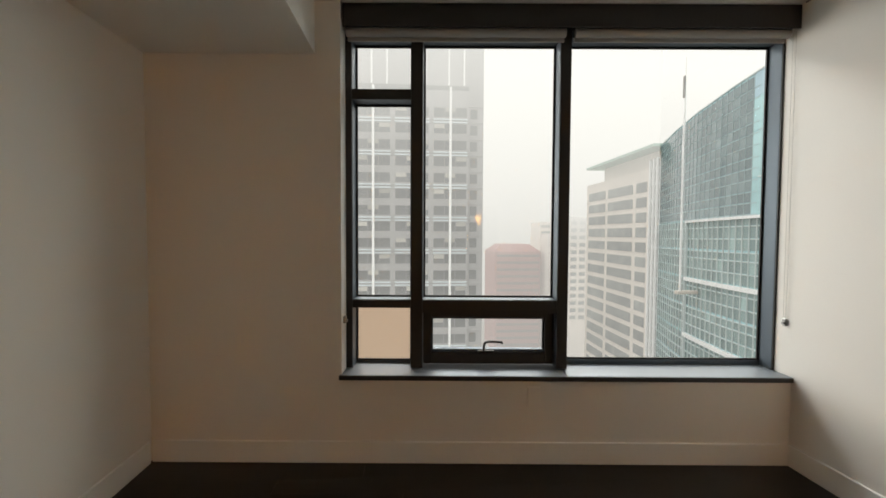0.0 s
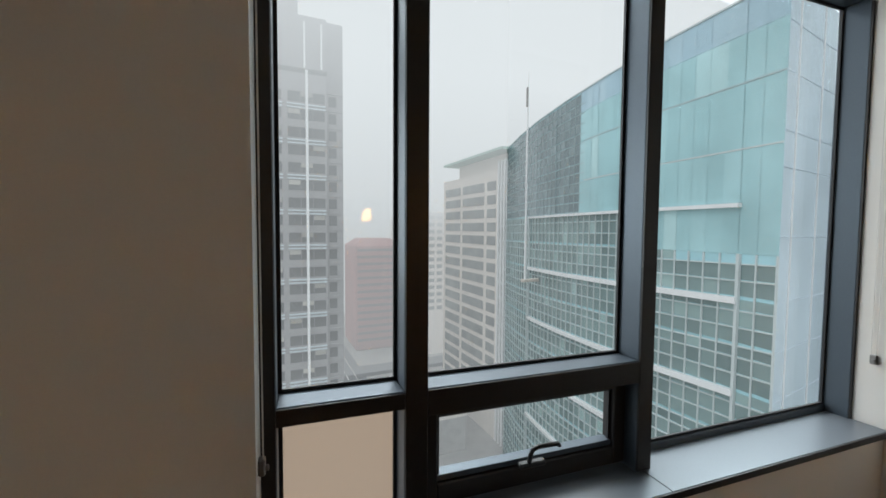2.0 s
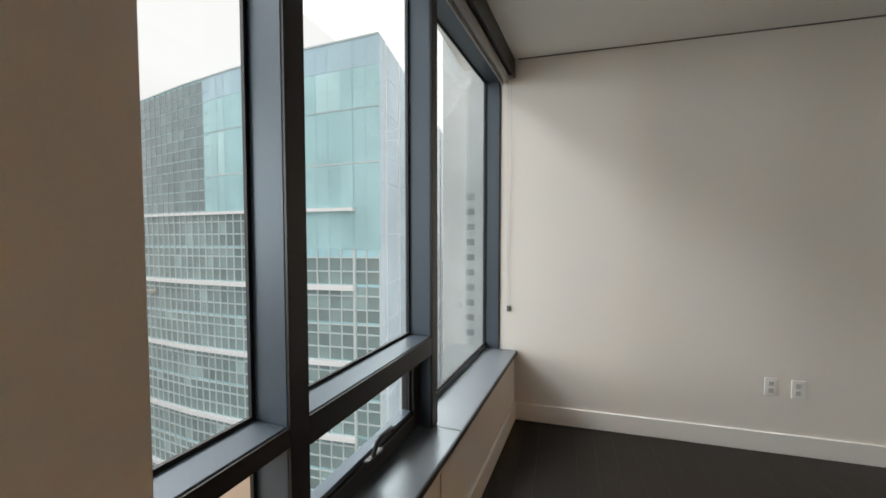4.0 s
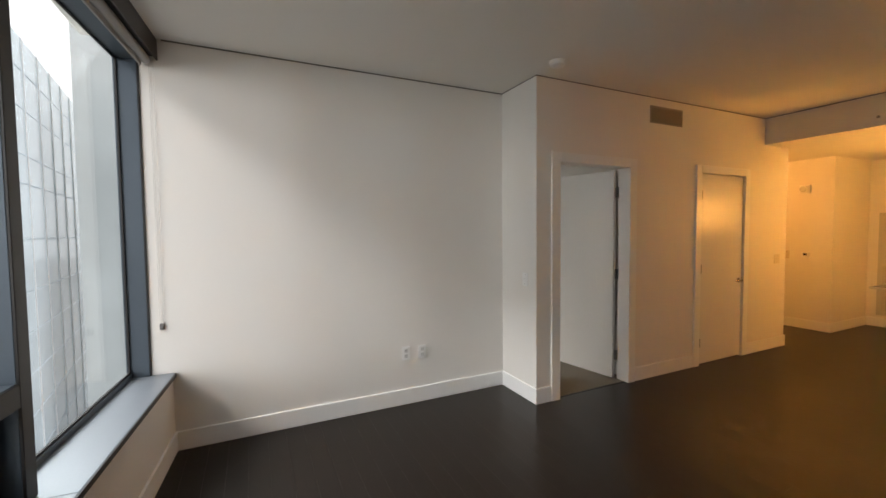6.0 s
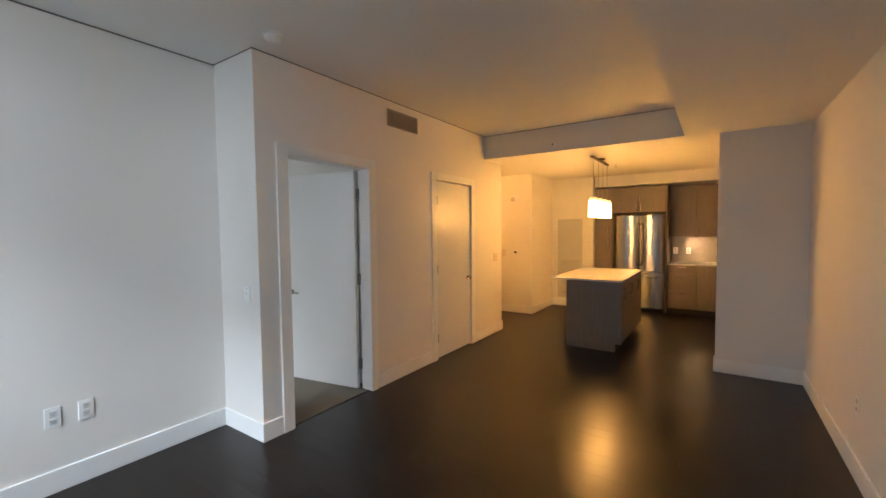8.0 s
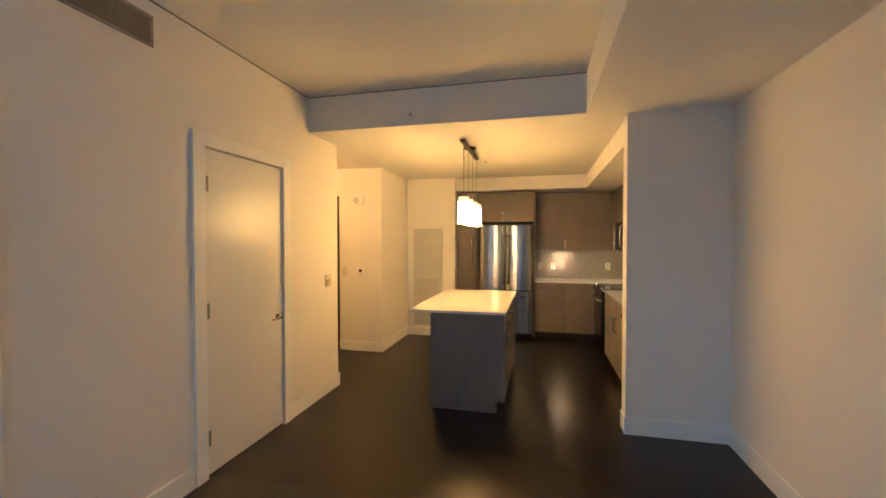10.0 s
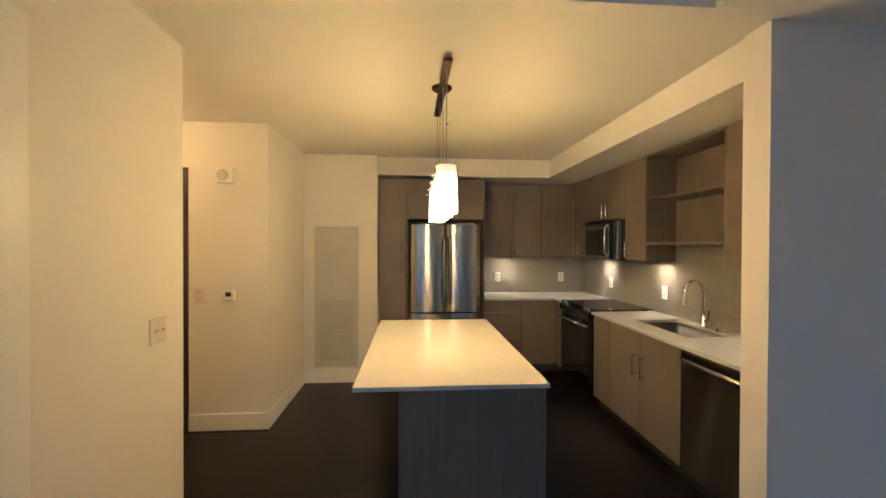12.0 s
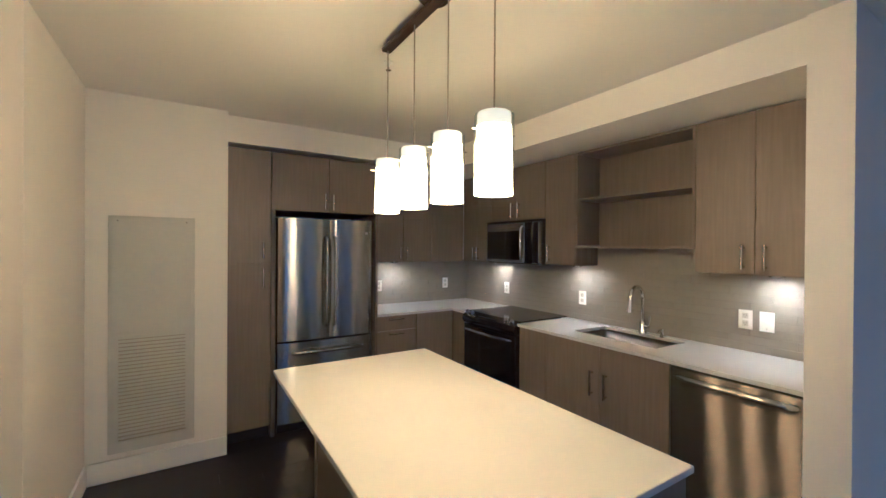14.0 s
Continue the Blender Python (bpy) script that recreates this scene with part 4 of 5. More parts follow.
for at, ax, sg in (((-1.523, -6.2, 2.615), "Y", 1), ((-1.96, -7.78, 2.533), "Z", -1)):
    sp = thing("sprinkler", at, "small metal fire sprinkler", "sprinkler")
    part("escutcheon", lathe(B(), [(0.0, 0.0005 * sg), (0.026, 0.0005 * sg), (0.024, 0.006 * sg), (0.010, 0.008 * sg), (0.006, 0.03 * sg)], at, 18, ax), plate_white, sp, smooth=True)
    part("deflector", lathe(B(), [(0.006, 0.03 * sg), (0.005, 0.042 * sg), (0.014, 0.043 * sg), (0.014, 0.045 * sg)], at, 14, ax), nickel, sp, smooth=True)
# supply vent over the bedroom door wall
vt = thing("air_vent", (-0.525, -4.405, 2.6), "brownish metal supply vent with fine blades", "vent")
bm = B()
for b in ((-4.65, -4.16, 2.595, 2.613), (-4.65, -4.16, 2.747, 2.765), (-4.65, -4.632, 2.613, 2.747), (-4.178, -4.16, 2.613, 2.747)):
    bx(bm, -0.534, -0.5255, *b, 0.001)
part("frame", bm, vent_metal, vt)
# near-black sheet that paints the shade behind the blades
part("backing", bx(B(), -0.5265, -0.5255, -4.632, -4.178, 2.613, 2.747), toe_dark, vt)
for k in range(11):
    z = 2.619 + 0.0122 * k
    part("blade", bx(B(), -0.533, -0.528, -4.632, -4.178, z, z + 0.0075, 0.001), vent_metal, vt)
# tall return-air grille
rg = thing("return_grille", (-0.85, -9.15, 0.175), "tall grey metal access panel with a louvred lower half", "grille")
part("panel", bx(B(), -1.09, -0.611, -9.1495, -9.138, 0.175, 1.732, 0.003), grille_paint, rg)
part("panel_upper", bx(B(), -1.075, -0.626, -9.138, -9.134, 0.96, 1.718, 0.002), grille_paint, rg)
bm = B()
for b in ((-1.055, -0.646, 0.92, 0.945), (-1.055, -0.646, 0.235, 0.255), (-1.055, -1.035, 0.255, 0.92), (-0.666, -0.646, 0.255, 0.92)):
    bx(bm, b[0], b[1], -9.138, -9.130, b[2], b[3], 0.001)
part("louvre_frame", bm, grille_paint, rg)
# darker sheet added as shade in the gaps between slats
part("backing", bx(B(), -1.035, -0.666, -9.138, -9.1375, 0.255, 0.92), vent_metal, rg)
for k in range(27):
    z = 0.262 + 0.0244 * k
    part("slat", bx(B(), -1.035, -0.666, -9.1374, -9.1305, z, z + 0.0185, 0.002), grille_paint, rg)
for x in (-1.04, -0.66):
    part("screw", rod(B(), (x, -9.134, 1.70), (x, -9.132, 1.70), 0.005, n=8), hinge_metal, rg)

# ---- kitchen ----
def bar_handle(parent, a, b, out, r=0.008):
    a, b, out = Vector(a), Vector(b), Vector(out)
    d = (b - a).normalized()
    bm = rod(B(), a + out * 0.03, b + out * 0.03, r)
    for p in (a + d * 0.015, b - d * 0.015):
        rod(bm, p, p + out * 0.03, r * 0.8, n=8)
    return part("handle", bm, nickel, parent, "brushed nickel bar handle", smooth=True)


def front(parent, face, plane, a0, a1, z0, z1, handle=None, name="door"):
    """A slab front on a cabinet. face 'x': faces +x at x=plane; 'y': faces +y. handle: (position, z0, z1), or (a, b, z) for a flat one."""
    g = 0.0018
    lo, hi = min(a0, a1) + g, max(a0, a1) - g
    box = (plane - 0.019, plane, lo, hi, z0 + g, z1 - g) if face == "x" else (lo, hi, plane - 0.019, plane, z0 + g, z1 - g)
    f = part(name, bx(B(), *box, 0.0015), laminate, parent)
    if handle:
        if len(handle) == 3 and handle[2] > 0 and abs(handle[0] - handle[1]) < 0.4 and name == "drawer":
            a, b, z = handle
            pa, pb = ((plane, a, z), (plane, b, z)) if face == "x" else ((a, plane, z), (b, plane, z))
        else:
            c, za, zb = handle
            pa, pb = ((plane, c, za), (plane, c, zb)) if face == "x" else ((c, plane, za), (c, plane, zb))
        bar_handle(f, pa, pb, (1, 0, 0) if face == "x" else (0, 1, 0))
    return f


def cabinet(name, x0, x1, y0, y1, z0, z1, label):
    c = thing(name, ((x0 + x1) / 2, (y0 + y1) / 2, z0), label, "cabinet")
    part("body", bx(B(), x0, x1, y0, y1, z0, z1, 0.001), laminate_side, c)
    return c
WOOD = "grey-brown wood-grain "
XB, XU, YB, YU = -3.42, -3.73, -9.35, -9.60
# base units along the long wall
c = cabinet("sink_cabinet", -4.03, XB - 0.02, -8.02, -7.06, 0.10, 0.66, WOOD + "sink base cabinet with two doors")
part("apron", bx(B(), XB - 0.04, XB - 0.0205, -8.02, -7.06, 0.66, 0.876), laminate_side, c)
front(c, "x", XB, -7.535, -7.06, 0.10, 0.872, (-7.48, 0.53, 0.70))
front(c, "x", XB, -8.02, -7.535, 0.10, 0.872, (-7.59, 0.53, 0.70))
c = cabinet("base_cabinet", -4.03, XB - 0.02, -8.322, -8.022, 0.10, 0.876, WOOD + "narrow base cabinet beside the range")
front(c, "x", XB, -8.322, -8.022, 0.10, 0.872)
c = cabinet("corner_cabinet", -4.03, XB - 0.02, -9.93, -9.095, 0.10, 0.876, WOOD + "corner base cabinet")
front(c, "x", XB, -9.33, -9.095, 0.10, 0.872)
c = cabinet("drawer_cabinet", -2.99, -2.535, -9.93, YB - 0.02, 0.10, 0.876, WOOD + "drawer base cabinet beside the fridge")
for z0, z1 in ((0.73, 0.872), (0.42, 0.73), (0.10, 0.42)):
    front(c, "y", YB, -2.985, -2.535, z0, z1, (-2.83, -2.68, z1 - 0.03), "drawer")
c = cabinet("base_cabinet", XB - 0.02, -2.992, -9.93, YB - 0.02, 0.10, 0.876, WOOD + "blank corner base cabinet")
front(c, "y", YB, XB, -2.992, 0.10, 0.872)
structure("toe_kick", [(-3.50, -3.48, -8.322, -6.43, 0, 0.099), (-3.50, -3.48, -9.43, -9.095, 0, 0.099), (-3.48, -2.535, -9.43, -9.41, 0, 0.099), (-1.61, -1.30, -9.34, -9.32, 0, 0.099)], toe_dark, "dark recessed toe kick", "trim")
ct = thing("worktop", (-3.7, -7.4, 0.878), "white quartz kitchen worktop with sink cutout", "worktop")


def slab(xs, ys, skip, z0, z1):
    """A slab over a grid of cells, less the cells left out."""
    bm = B()
    v = {}
    for i, x in enumerate(xs):
        for j, y in enumerate(ys):
            v[i, j] = bm.verts.new((x, y, z0))
    faces = [bm.faces.new((v[i, j], v[i + 1, j], v[i + 1, j + 1], v[i, j + 1])) for i in range(len(xs) - 1) for j in range(len(ys) - 1) if (i, j) not in skip]
    up = bmesh.ops.extrude_face_region(bm, geom=faces)["geom"]
    bmesh.ops.translate(bm, verts=[g for g in up if isinstance(g, bmesh.types.BMVert)], vec=(0, 0, z1 - z0))
    bmesh.ops.delete(bm, geom=[q for q in bm.verts if not q.link_faces], context="VERTS")
    return bm
part("slab", slab((-4.028, -3.955, -3.59, -3.40), (-8.324, -7.89, -7.24, -6.43), {(1, 1)}, 0.878, 0.90), quartz, ct)
part("edge", bx(B(), -3.4, -3.3975, -8.324, -6.43, 0.8785, 0.8995), quartz, ct, "polished front edge")
ct2 = thing("worktop", (-3.2, -9.6, 0.878), "white quartz worktop in the kitchen corner", "worktop")
part("slab", slab((-4.028, -3.40, -2.535), (-9.947, -9.33, -9.092), {(1, 1)}, 0.878, 0.90), quartz, ct2)
part("edge", bx(B(), -3.40, -2.535, -9.33, -9.3275, 0.8785, 0.8995), quartz, ct2, "polished front edge")
sk = thing("sink", (-3.77, -7.56, 0.68), "undermounted stainless steel sink", "sink")
bm = B()
x0, x1, y0, y1, zb, zt = -3.962, -3.583, -7.897, -7.233, 0.69, 0.877
ring = [(x0, y0), (x1, y0), (x1, y1), (x0, y1)]
cx, cy = (x0 + x1) / 2, (y0 + y1) / 2
top = [bm.verts.new((x, y, zt)) for x, y in ring]
low = [bm.verts.new((cx + (x - cx) * 0.93, cy + (y - cy) * 0.96, zb)) for x, y in ring]
for i in range(4):
    bm.faces.new((top[i], top[(i + 1) % 4], low[(i + 1) % 4], low[i]))
bm.faces.new(low)
bmesh.ops.bevel(bm, geom=[e for e in bm.edges if not e.is_boundary], offset=0.025, segments=3, affect="EDGES")
bowl = part("bowl", bm, steel_sink, sk, smooth=True)
solid = bowl.modifiers.new("wall", "SOLIDIFY")
solid.thickness = 0.003
part("drain", lathe(B(), [(0.0, 0.002), (0.03, 0.003), (0.042, 0.006), (0.044, 0.001)], (cx, cy, zb)), chrome, sk, smooth=True)
fc = thing("faucet", (-3.945, -7.55, 0.9), "chrome gooseneck kitchen faucet with side lever", "faucet")
arc = [(-3.945, -7.55, 0.93), (-3.945, -7.55, 1.16)] + [(-3.865 - 0.08 * math.cos(a), -7.55, 1.16 + 0.10 * math.sin(a)) for a in [math.pi * k / 9 for k in range(1, 9)]] + [(-3.785, -7.55, 1.15)]
part("neck", tube(B(), arc, 0.013, 14), chrome, fc, smooth=True)
part("spray_head", rod(B(), (-3.785, -7.55, 1.16), (-3.775, -7.55, 1.075), 0.015, 0.019, 16), chrome, fc, smooth=True)
part("base", lathe(B(), [(0.027, 0.901), (0.027, 0.925), (0.021, 0.935), (0.021, 0.99), (0.013, 1.0)], (-3.945, -7.55, 0)), chrome, fc, smooth=True)
part("lever", tube(rod(B(), (-3.945, -7.55, 0.96), (-3.945, -7.505, 0.96), 0.016), [(-3.945, -7.51, 0.965), (-3.942, -7.50, 1.0), (-3.935, -7.49, 1.045)], 0.006, 8), chrome, fc, smooth=True)
sp = thing("soap_dispenser", (-3.945, -7.40, 0.9), "short chrome soap dispenser beside the faucet", "soap dispenser")
part("pump", tube(lathe(B(), [(0.02, 0.901), (0.02, 0.915), (0.011, 0.92), (0.011, 0.95), (0.014, 0.952), (0.014, 0.962)], (-3.945, -7.40, 0)), [(-3.945, -7.40, 0.957), (-3.90, -7.40, 0.957), (-3.885, -7.40, 0.948)], 0.006, 8), chrome, sp, smooth=True)
# dishwasher
dw = thing("dishwasher", (-3.7, -6.75, 0), "stainless steel dishwasher with a bowed bar handle", "dishwasher")
part("body", bx(B(), -4.02, -3.43, -7.05, -6.437, 0.10, 0.874), black_plastic, dw)
bm = bx(B(), -3.43, -3.405, -7.045, -6.442, 0.11, 0.862, 0.004, 2)
part("door", bm, steel_warm, dw, "brushed steel door")
part("control_strip", bx(B(), -3.428, -3.408, -7.045, -6.442, 0.8635, 0.8735), black_plastic, dw)
part("handle", tube(B(), [(-3.406, -7.01, 0.815), (-3.385, -7.0, 0.818), (-3.368, -6.95, 0.821), (-3.360, -6.85, 0.823), (-3.357, -6.745, 0.824), (-3.360, -6.64, 0.823), (-3.368, -6.54, 0.821), (-3.385, -6.49, 0.818), (-3.406, -6.48, 0.815)], 0.017, 14), steel, dw, "bowed steel handle", smooth=True)
part("badge", bx(B(), -3.405, -3.4035, -6.77, -6.72, 0.16, 0.172), chrome, dw)
# range
rn = thing("range", (-3.7, -8.71, 0), "slide-in electric range, black glass top, steel knobs", "range")
part("body", bx(B(), -4.02, -3.44, -9.088, -8.332, 0.09, 0.885), black_plastic, rn)
part("cooktop", bx(B(), -4.022, -3.43, -9.09, -8.328, 0.903, 0.913, 0.003), black_gloss, rn, "black ceramic glass cooktop")
bm = B()
prof = [(-3.45, 0.80), (-3.385, 0.80), (-3.365, 0.835), (-3.375, 0.875), (-3.43, 0.912), (-3.45, 0.912)]
f0 = [bm.verts.new((x, -9.088, z)) for x, z in prof]
f1 = [bm.verts.new((x, -8.332, z)) for x, z in prof]
bm.faces.new(f0)
bm.faces.new(f1[::-1])
for i in range(len(prof)):
    bm.faces.new((f0[i], f0[(i + 1) % len(prof)], f1[(i + 1) % len(prof)], f1[i]))
part("control_panel", bm, black_gloss, rn, "sloped black control panel")
part("display", bx(B(), -3.403, -3.386, -8.84, -8.60, 0.889, 0.894), steel, rn, "steel-framed display")
for y in (-8.385, -8.46, -8.96, -9.035):
    o = Vector((0.55, 0, 0.83)).normalized()
    part("knob", rod(B(), Vector((-3.402, y, 0.893)), Vector((-3.402, y, 0.893)) + o * 0.03, 0.022, 0.018, 18), chrome, rn, "steel knob", smooth=True)
dr = part("oven_door", bx(B(), -3.44, -3.385, -9.083, -8.337, 0.27, 0.79, 0.006, 2), black_gloss, rn, "black glass oven door")
part("oven_window", bx(B(), -3.386, -3.3825, -9.05, -8.37, 0.30, 0.70, 0.002), black_gloss, dr, "black glass window")
part("oven_handle", tube(B(), [(-3.385, -9.03, 0.745), (-3.35, -9.02, 0.748), (-3.34, -8.90, 0.75), (-3.337, -8.71, 0.75), (-3.34, -8.52, 0.75), (-3.35, -8.40, 0.748), (-3.385, -8.39, 0.745)], 0.012, 12), steel, dr, "steel bar handle", smooth=True)
part("drawer", bx(B(), -3.44, -3.39, -9.083, -8.337, 0.10, 0.26, 0.005), black_gloss, rn, "lower black drawer")
# microwave
mw = thing("microwave", (-3.85, -8.72, 1.385), "steel over-range microwave with a black window", "microwave")
part("body", bx(B(), -4.02, -3.70, -9.088, -8.345, 1.388, 1.80, 0.003), black_plastic, mw)
md = part("door", bx(B(), -3.70, -3.665, -9.086, -8.53, 1.40, 1.775, 0.006, 2), steel, mw, "steel door frame")
part("window", bx(B(), -3.666, -3.6625, -9.07, -8.59, 1.425, 1.70, 0.004), black_gloss, md, "black glass window")
part("handle", tube(B(), [(-3.665, -8.555, 1.43), (-3.635, -8.552, 1.46), (-3.63, -8.55, 1.585), (-3.635, -8.552, 1.71), (-3.665, -8.555, 1.74)], 0.010, 10), chrome, md, "bowed chrome handle", smooth=True)
part("control_panel", bx(B(), -3.70, -3.665, -8.526, -8.43, 1.40, 1.775, 0.004), black_gloss, mw, "black keypad")
part("side_trim", bx(B(), -3.70, -3.66, -8.427, -8.347, 1.40, 1.775, 0.006, 2), steel, mw)
part("top_vent", bx(B(), -3.70, -3.668, -9.086, -8.347, 1.778, 1.798, 0.002), black_plastic, mw)
# fridge
fg = thing("refrigerator", (-2.08, -9.6, 0), "stainless French-door fridge with bottom freezer", "refrigerator")
part("body", bx(B(), -2.497, -1.663, -9.93, -9.325, 0.03, 1.775, 0.004), black_plastic, fg)


def bowed(x0, x1, z0, z1, y, bow=0.018):
    """A fridge front that swells a little across its width."""
    bm = B()
    n = 12
    rows = []
    for s, zz in ((0, z0), (1, z1)):
        rows.append([bm.verts.new((x0 + (x1 - x0) * k / n, y + bow * (1 - (2 * k / n - 1) ** 2) - (0.012 if k in (0, n) else 0), zz)) for k in range(n + 1)])
    back = [[bm.verts.new((x, y - 0.05, z)) for x in (x0, x1)] for z in (z0, z1)]
    for k in range(n):
        bm.faces.new((rows[0][k], rows[0][k + 1], rows[1][k + 1], rows[1][k]))
    bm.faces.new((back[0][0], back[0][1], back[1][1], back[1][0]))
    bm.faces.new((rows[0][0], back[0][0], back[1][0], rows[1][0]))
    bm.faces.new((rows[0][n], back[0][1], back[1][1], rows[1][n]))
    bm.faces.new([*rows[1], back[1][1], back[1][0]])
    bm.faces.new([*rows[0], back[0][1], back[0][0]])
    return bm
FYR = -9.272
for a, b, hx in ((-2.088, -1.668, -2.055), (-2.492, -2.092, -2.127)):
    fd = part("door", bowed(a, b, 0.755, 1.772, FYR), steel, fg, "brushed steel door", smooth=True)
    part("handle", tube(B(), [(hx, FYR + 0.005, 0.86), (hx, FYR + 0.045, 0.885), (hx, FYR + 0.058, 1.05), (hx, FYR + 0.062, 1.24), (hx, FYR + 0.058, 1.43), (hx, FYR + 0.045, 1.60), (hx, FYR + 0.005, 1.625)], 0.013, 12), steel, fd, "bowed steel handle", smooth=True)
fz = part("freezer_drawer", bowed(-2.492, -1.668, 0.075, 0.74, FYR, 0.02), steel, fg, "brushed steel freezer drawer", smooth=True)
part("handle", tube(B(), [(-1.78, FYR + 0.01, 0.655), (-1.81, FYR + 0.055, 0.657), (-1.95, FYR + 0.07, 0.66), (-2.08, FYR + 0.073, 0.66), (-2.22, FYR + 0.07, 0.66), (-2.36, FYR + 0.055, 0.657), (-2.39, FYR + 0.01, 0.655)], 0.013, 12), steel, fz, "bowed steel handle", smooth=True)
part("kick_grille", bx(B(), -2.49, -1.67, -9.33, -9.30, 0.0, 0.07), black_plastic, fg)
part("badge", rod(B(), (-2.42, FYR + 0.003, 1.66), (-2.42, FYR + 0.012, 1.66), 0.012, n=16), chrome, fg)
# tall unit and units over the fridge
YT = -9.255
c = cabinet("tall_cabinet", -1.61, -1.30, -9.93, YT - 0.02, 0.10, 2.30, WOOD + "tall pantry cabinet")
front(c, "y", YT, -1.61, -1.30, 0.10, 1.40, (-1.553, 1.215, 1.363))
front(c, "y", YT, -1.61, -1.30, 1.40, 2.30, (-1.553, 1.44, 1.565))
c = cabinet("fridge_cabinet", -2.505, -1.612, -9.93, YT - 0.02, 1.83, 2.30, WOOD + "cabinet above the fridge")
front(c, "y", YT, -2.075, -1.612, 1.83, 2.30, (-2.04, 1.855, 1.985))
front(c, "y", YT, -2.505, -2.075, 1.83, 2.30, (-2.11, 1.855, 1.985))
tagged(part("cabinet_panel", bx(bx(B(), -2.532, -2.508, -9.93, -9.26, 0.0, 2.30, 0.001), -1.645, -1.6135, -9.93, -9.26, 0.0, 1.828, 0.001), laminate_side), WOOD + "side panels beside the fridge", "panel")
c = cabinet("wall_cabinet", -3.73, -2.535, -9.93, YU - 0.02, 1.385, 2.30, WOOD + "wall cabinet over the back worktop")
front(c, "y", YU, -2.96, -2.535, 1.385, 2.30, (-2.92, 1.41, 1.54))
front(c, "y", YU, -3.31, -2.96, 1.385, 2.30, (-3.0, 1.41, 1.54))
front(c, "y", YU, XU + 0.002, -3.31, 1.385, 2.30)
# wall units along the long wall
c = cabinet("wall_cabinet", -4.02, XU - 0.02, -7.08, -6.43, 1.395, 2.318, WOOD + "wall cabinet with two doors by the pier")
front(c, "x", XU, -6.765, -6.43, 1.395, 2.318, (-6.712, 1.425, 1.565))
front(c, "x", XU, -7.08, -6.765, 1.395, 2.318, (-6.818, 1.425, 1.565))
os_ = thing("open_shelf", (-3.87, -7.54, 1.54), WOOD + "open wall shelf, empty", "shelf")
for nm, b in (("side", (-4.02, XU, -7.10, -7.082, 1.54, 2.318)), ("side", (-4.02, XU, -8.005, -7.987, 1.54, 2.318)), ("top", (-4.02, XU, -7.987, -7.10, 2.298, 2.318)), ("bottom", (-4.02, XU, -7.987, -7.10, 1.54, 1.56)), ("shelf", (-4.02, XU - 0.01, -7.987, -7.10, 1.925, 1.943)), ("back", (-4.02, -4.008, -7.987, -7.10, 1.56, 2.298))):
    part(nm, bx(B(), *b, 0.001), laminate, os_)
c = cabinet("wall_cabinet", -4.02, XU - 0.02, -8.335, -8.007, 1.395, 2.318, WOOD + "narrow wall cabinet beside the microwave")
front(c, "x", XU, -8.335, -8.007, 1.395, 2.318, (-8.285, 1.425, 1.565))
c = cabinet("wall_cabinet", -4.02, XU - 0.02, -9.095, -8.337, 1.802, 2.318, WOOD + "short wall cabinet above the microwave")
front(c, "x", XU, -8.716, -8.337, 1.802, 2.318, (-8.67, 1.83, 1.97))
front(c, "x", XU, -9.095, -8.716, 1.802, 2.318, (-8.76, 1.83, 1.97))
c = cabinet("wall_cabinet", -4.02, XU - 0.02, -9.57, -9.097, 1.385, 2.318, WOOD + "corner wall cabinet with two doors")
front(c, "x", XU, -9.345, -9.097, 1.385, 2.318, (-9.31, 1.41, 1.54))
front(c, "x", XU, -9.596, -9.345, 1.385, 2.318, (-9.38, 1.41, 1.54))
# island
isl = thing("kitchen_island", (-1.9, -7.2, 0), "kitchen island with wood-grain base and white quartz top", "kitchen island")
part("top", bx(B(), -2.322, -1.426, -8.004, -6.388, 0.878, 0.90, 0.002), quartz, isl, "white quartz top with an overhang")
def notched(y0, y1):
    """An end panel, cut back at the foot for the toe kick."""
    return bx(bx(B(), -2.31, -1.63, y0, y1, 0.10, 0.877, 0.001), -2.235, -1.63, y0, y1, 0.0, 0.0995, 0.001)
part("end_panel", notched(-6.45, -6.405), laminate, isl)
part("end_panel", notched(-7.97, -7.93), laminate, isl)
part("back_panel", bx(B(), -1.655, -1.635, -7.93, -6.45, 0.0, 0.877, 0.001), laminate, isl)
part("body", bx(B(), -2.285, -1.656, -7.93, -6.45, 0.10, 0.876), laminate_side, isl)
part("toe_kick", bx(B(), -2.23, -1.66, -7.93, -6.45, 0.0, 0.10), toe_dark, isl)
for k in range(3):
    y1 = -6.453 - 0.492 * k
    dd = part("door", bx(B(), -2.306, -2.287, y1 - 0.489, y1, 0.105, 0.872, 0.0015), laminate, isl)
    bar_handle(dd, (-2.306, y1 - 0.06, 0.66), (-2.306, y1 - 0.06, 0.81), (-1, 0, 0))
wall_plate((-1.635, -6.62, 0.66), (1, 0, 0), "outlet", "white outlet on the side of the island")

# ---- pendants over the island ----
PX = -1.873
shade_mat = glow("shade_glow", (1.0, 0.445, 0.097), 46.0)
cap_glass = glow("shade_top_glow", (1.0, 0.55, 0.2), 0.9)
bronze = mat("bronze", (0.10, 0.075, 0.055), 0.4, metal=0.8, grain=0.1)
cord = mat("cord", (0.35, 0.32, 0.28), 0.5)
pl = thing("pendant_light", (PX, -7.15, 2.533), "bronze track with four lit white glass pendant shades", "pendant light")
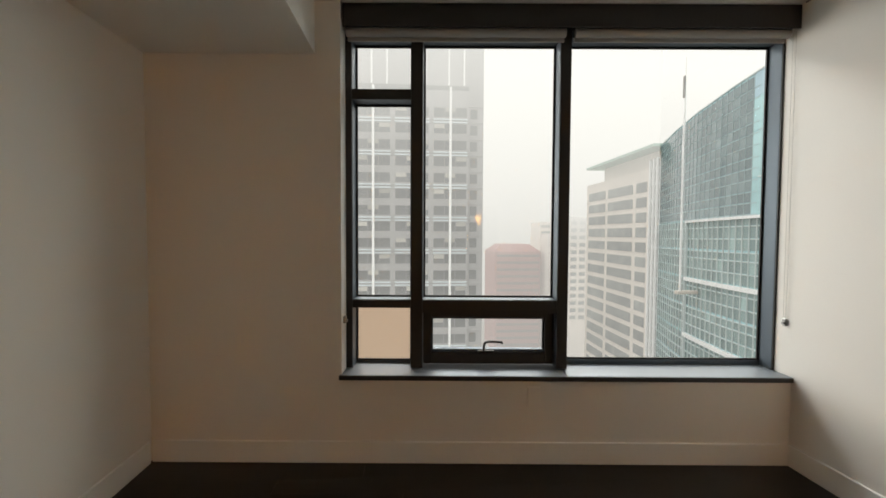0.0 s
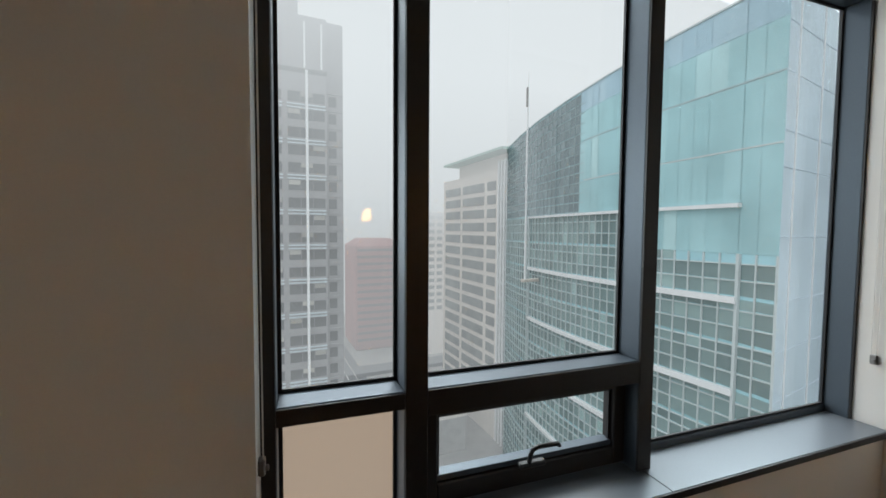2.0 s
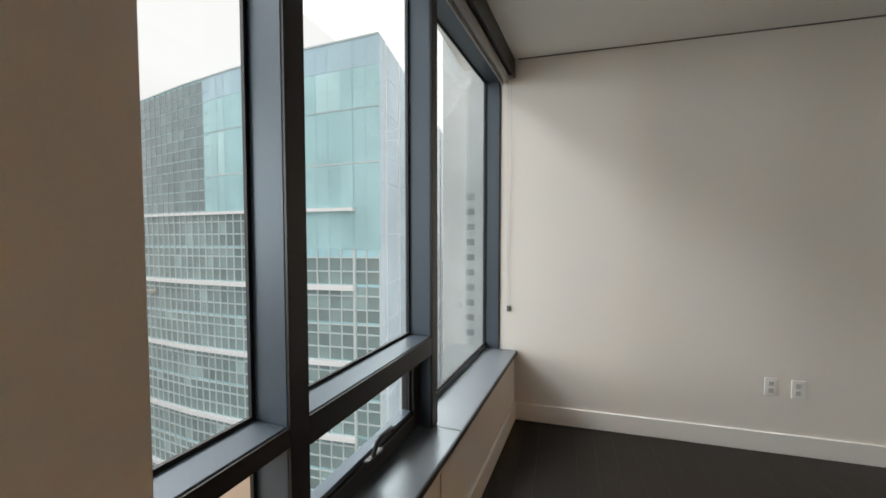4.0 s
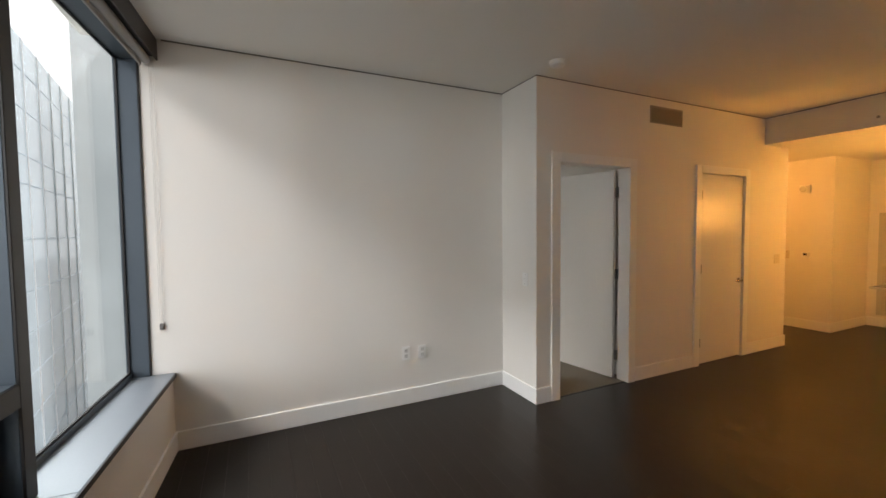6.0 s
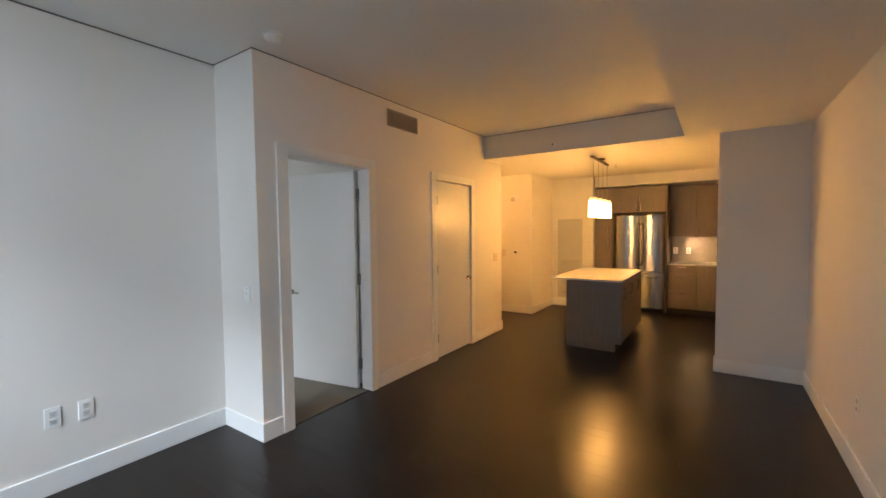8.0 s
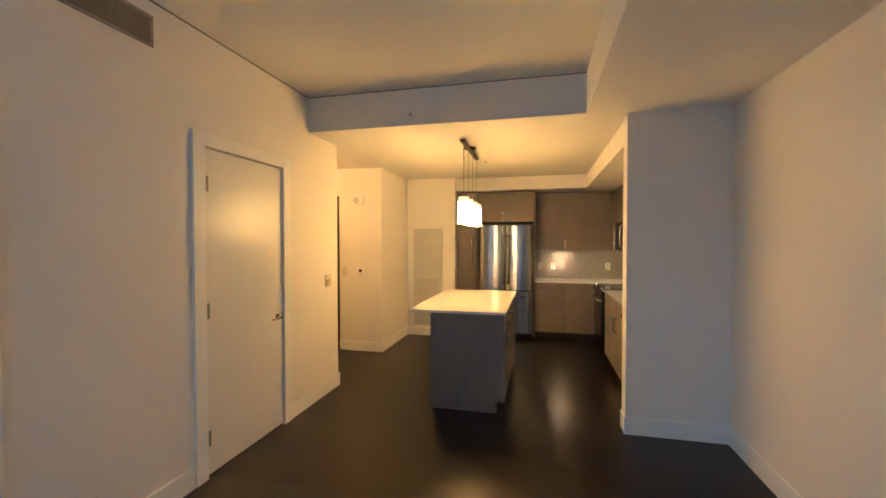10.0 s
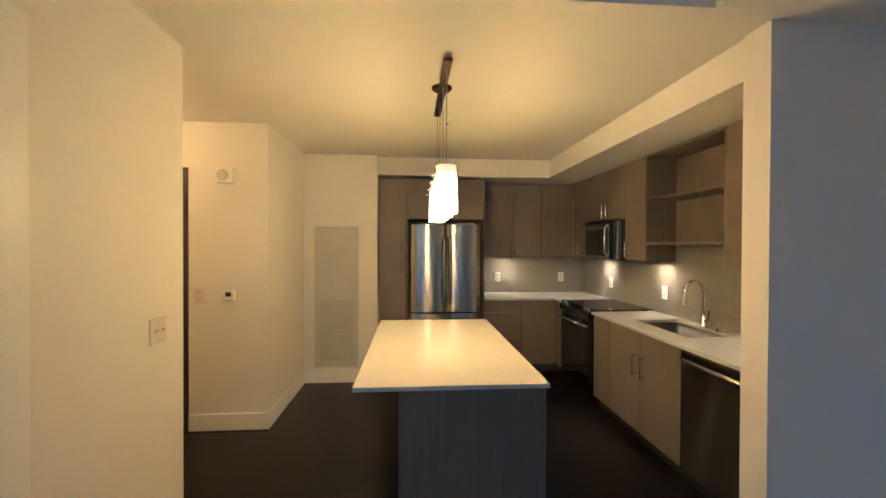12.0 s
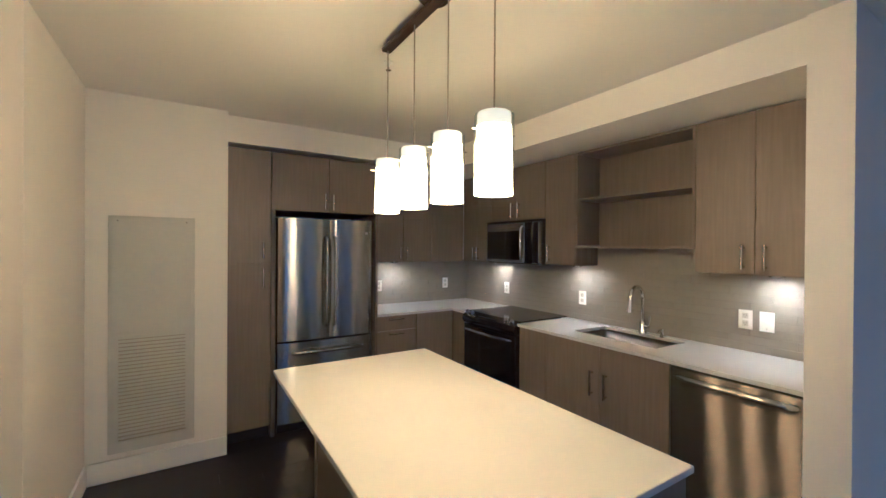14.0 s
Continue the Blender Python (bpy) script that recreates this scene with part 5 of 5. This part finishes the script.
part("canopy", lathe(B(), [(0.065, 2.5325), (0.065, 2.522), (0.055, 2.512), (0.0, 2.511)], (PX, -7.152, 0)), bronze, pl, "round bronze canopy", smooth=True)
part("track", bx(B(), PX - 0.024, PX + 0.024, -7.616, -6.688, 2.492, 2.511, 0.004), bronze, pl, "flat bronze track")
for y in (-6.776, -7.048, -7.317, -7.592):
    part("cord", rod(B(), (PX, y, 1.965), (PX, y, 2.492), 0.0028, n=6), cord, pl)
    sh = part("shade", lathe(B(), [(0.054, 1.92), (0.060, 1.706), (0.0565, 1.706), (0.051, 1.92)], (PX, y, 0), 28), shade_mat, pl, "lit white glass shade", smooth=True)
    part("shade_top", lathe(B(), [(0.0, 1.964), (0.051, 1.964), (0.0535, 1.958), (0.054, 1.9205)], (PX, y, 0), 28), cap_glass, sh, "dimmer frosted upper band", smooth=True)
    og = part("outer_glass", lathe(B(), [(0.0635, 1.958), (0.0635, 1.704), (0.0625, 1.704), (0.0625, 1.958)], (PX, y, 0), 28), clear_glass, sh, "clear glass outer cylinder", smooth=True)
    og.visible_shadow = False
    part("pin", rod(B(), (PX - 0.086, y, 1.905), (PX + 0.086, y, 1.905), 0.003, n=6), nickel, sh)
    part("bulb", lathe(B(), [(0.0, 1.72), (0.025, 1.735), (0.03, 1.77), (0.012, 1.83), (0.012, 1.9)], (PX, y, 0), 14), glow("bulb_glow", (1.0, 0.445, 0.097), 40.0), sh, smooth=True)
# under-cabinet lamps
for i, (x, y, z) in enumerate(((-2.95, -9.80, 1.383), (-3.90, -9.22, 1.383), (-3.90, -8.12, 1.393), (-3.90, -6.72, 1.393))):
    u = thing("puck_light", (x, y, z - 0.012), "small round under-cabinet lamp, lit", "under-cabinet light", "under-cabinet lamps")
    part("ring", lathe(B(), [(0.038, z), (0.038, z - 0.012), (0.030, z - 0.013), (0.030, z)], (x, y, 0), 20), nickel, u)
    part("lens", lathe(B(), [(0.029, z - 0.001), (0.029, z - 0.010), (0.0, z - 0.011)], (x, y, 0), 20), glow("puck_glow", (1.0, 0.57, 0.25), 330.0), u)

# ---- backsplash tiles, one by one ----
structure("backsplash", [(-4.04, -4.034, -9.953, -6.426, 0.90, 1.545), (-4.034, -2.535, -9.96, -9.953, 0.90, 1.39)], grout, "grout bed of the kitchen backsplash", "backsplash")
splash = bpy.data.objects["backsplash"]
def piece(name, key, make, material, parent, m):
    """One more piece on a shared mesh, as a child of its surface."""
    if key not in win_mesh:
        bm = make()
        bmesh.ops.recalc_face_normals(bm, faces=bm.faces)
        data = bpy.data.meshes.new(name)
        bm.to_mesh(data)
        bm.free()
        data.materials.append(material)
        win_mesh[key] = data
    ob = new(name, win_mesh[key])
    ob.parent = parent
    ob.matrix_basis = m
    return ob
random.seed(11)
TH, TL = 0.0505, 0.35
for r in range(13):
    z = 0.901 + TH * r
    off = (r % 3) * TL / 3
    y = -6.43 + off
    while y > -9.95:
        a, b = min(y, -6.43), max(y - TL, -9.951)
        if a - b > 0.02 and z < 1.54 and (z < 1.34 or (a <= -7.05 and b >= -8.02)):
            ln = round(a - b - 0.0012, 4)
            piece("tile", ("tl", ln), lambda: bx(B(), 0, 0.006, -ln, 0, 0, TH - 0.0012, 0.0006), tile_glaze, splash, Matrix.Translation((-4.0335 + random.uniform(0, 0.0008), a, z)) @ pose(0, 0, 0, 0, random.uniform(-0.25, 0.25), random.uniform(-0.12, 0.12)))
        y -= TL
    if z < 1.34:
        x = -2.537 + off
        while x > -4.02:
            a, b = min(x, -2.537), max(x - TL, -4.026)
            if a - b > 0.02:
                ln = round(a - b - 0.0012, 4)
                piece("tile", ("tb", ln), lambda: bx(B(), -ln, 0, 0, 0.006, 0, TH - 0.0012, 0.0006), tile_glaze, splash, Matrix.Translation((a, -9.9525 + random.uniform(0, 0.0008), z)) @ pose(0, 0, 0, random.uniform(-0.25, 0.25), 0, random.uniform(-0.12, 0.12)))
            x -= TL

# ---- floor boards, one by one ----
floor_ob = structure("floor", [(-4.0, -0.5, -9.96, 0.3, -0.0118, -0.006), (-0.5, 0.0, -2.75, 0.3, -0.0118, -0.006), (-0.5, 1.9, -8.03, -6.75, -0.0118, -0.006)], floor_gap, "dark espresso wooden floor boards with a satin sheen", "floor")
random.seed(21)
PW = 0.1275
for r in range(int(10.25 / PW) + 1):
    ya = 0.3 - PW * r
    if ya - PW < -9.955:
        break
    x_end = 0.0 if ya - PW > -2.77 else (1.9 if -8.0 < ya - PW and ya < -6.7 else -0.51)
    edges, x = [-4.0], -4.0 + random.uniform(0.3, 1.6)
    while x < x_end - 0.25:
        edges.append(round(x, 2))
        x += random.choice((1.2, 1.5, 1.8, 2.1))
    edges.append(x_end)
    for a, b in zip(edges, edges[1:]):
        ln = round(b - a, 2)
        piece("floor_board", ("fb", ln), lambda: bx(B(), 0.0003, ln - 0.0003, -PW + 0.0003, -0.0003, -0.008, 0), floor_wood, floor_ob, Matrix.Translation((a, ya, random.uniform(-0.0001, 0.0001))))
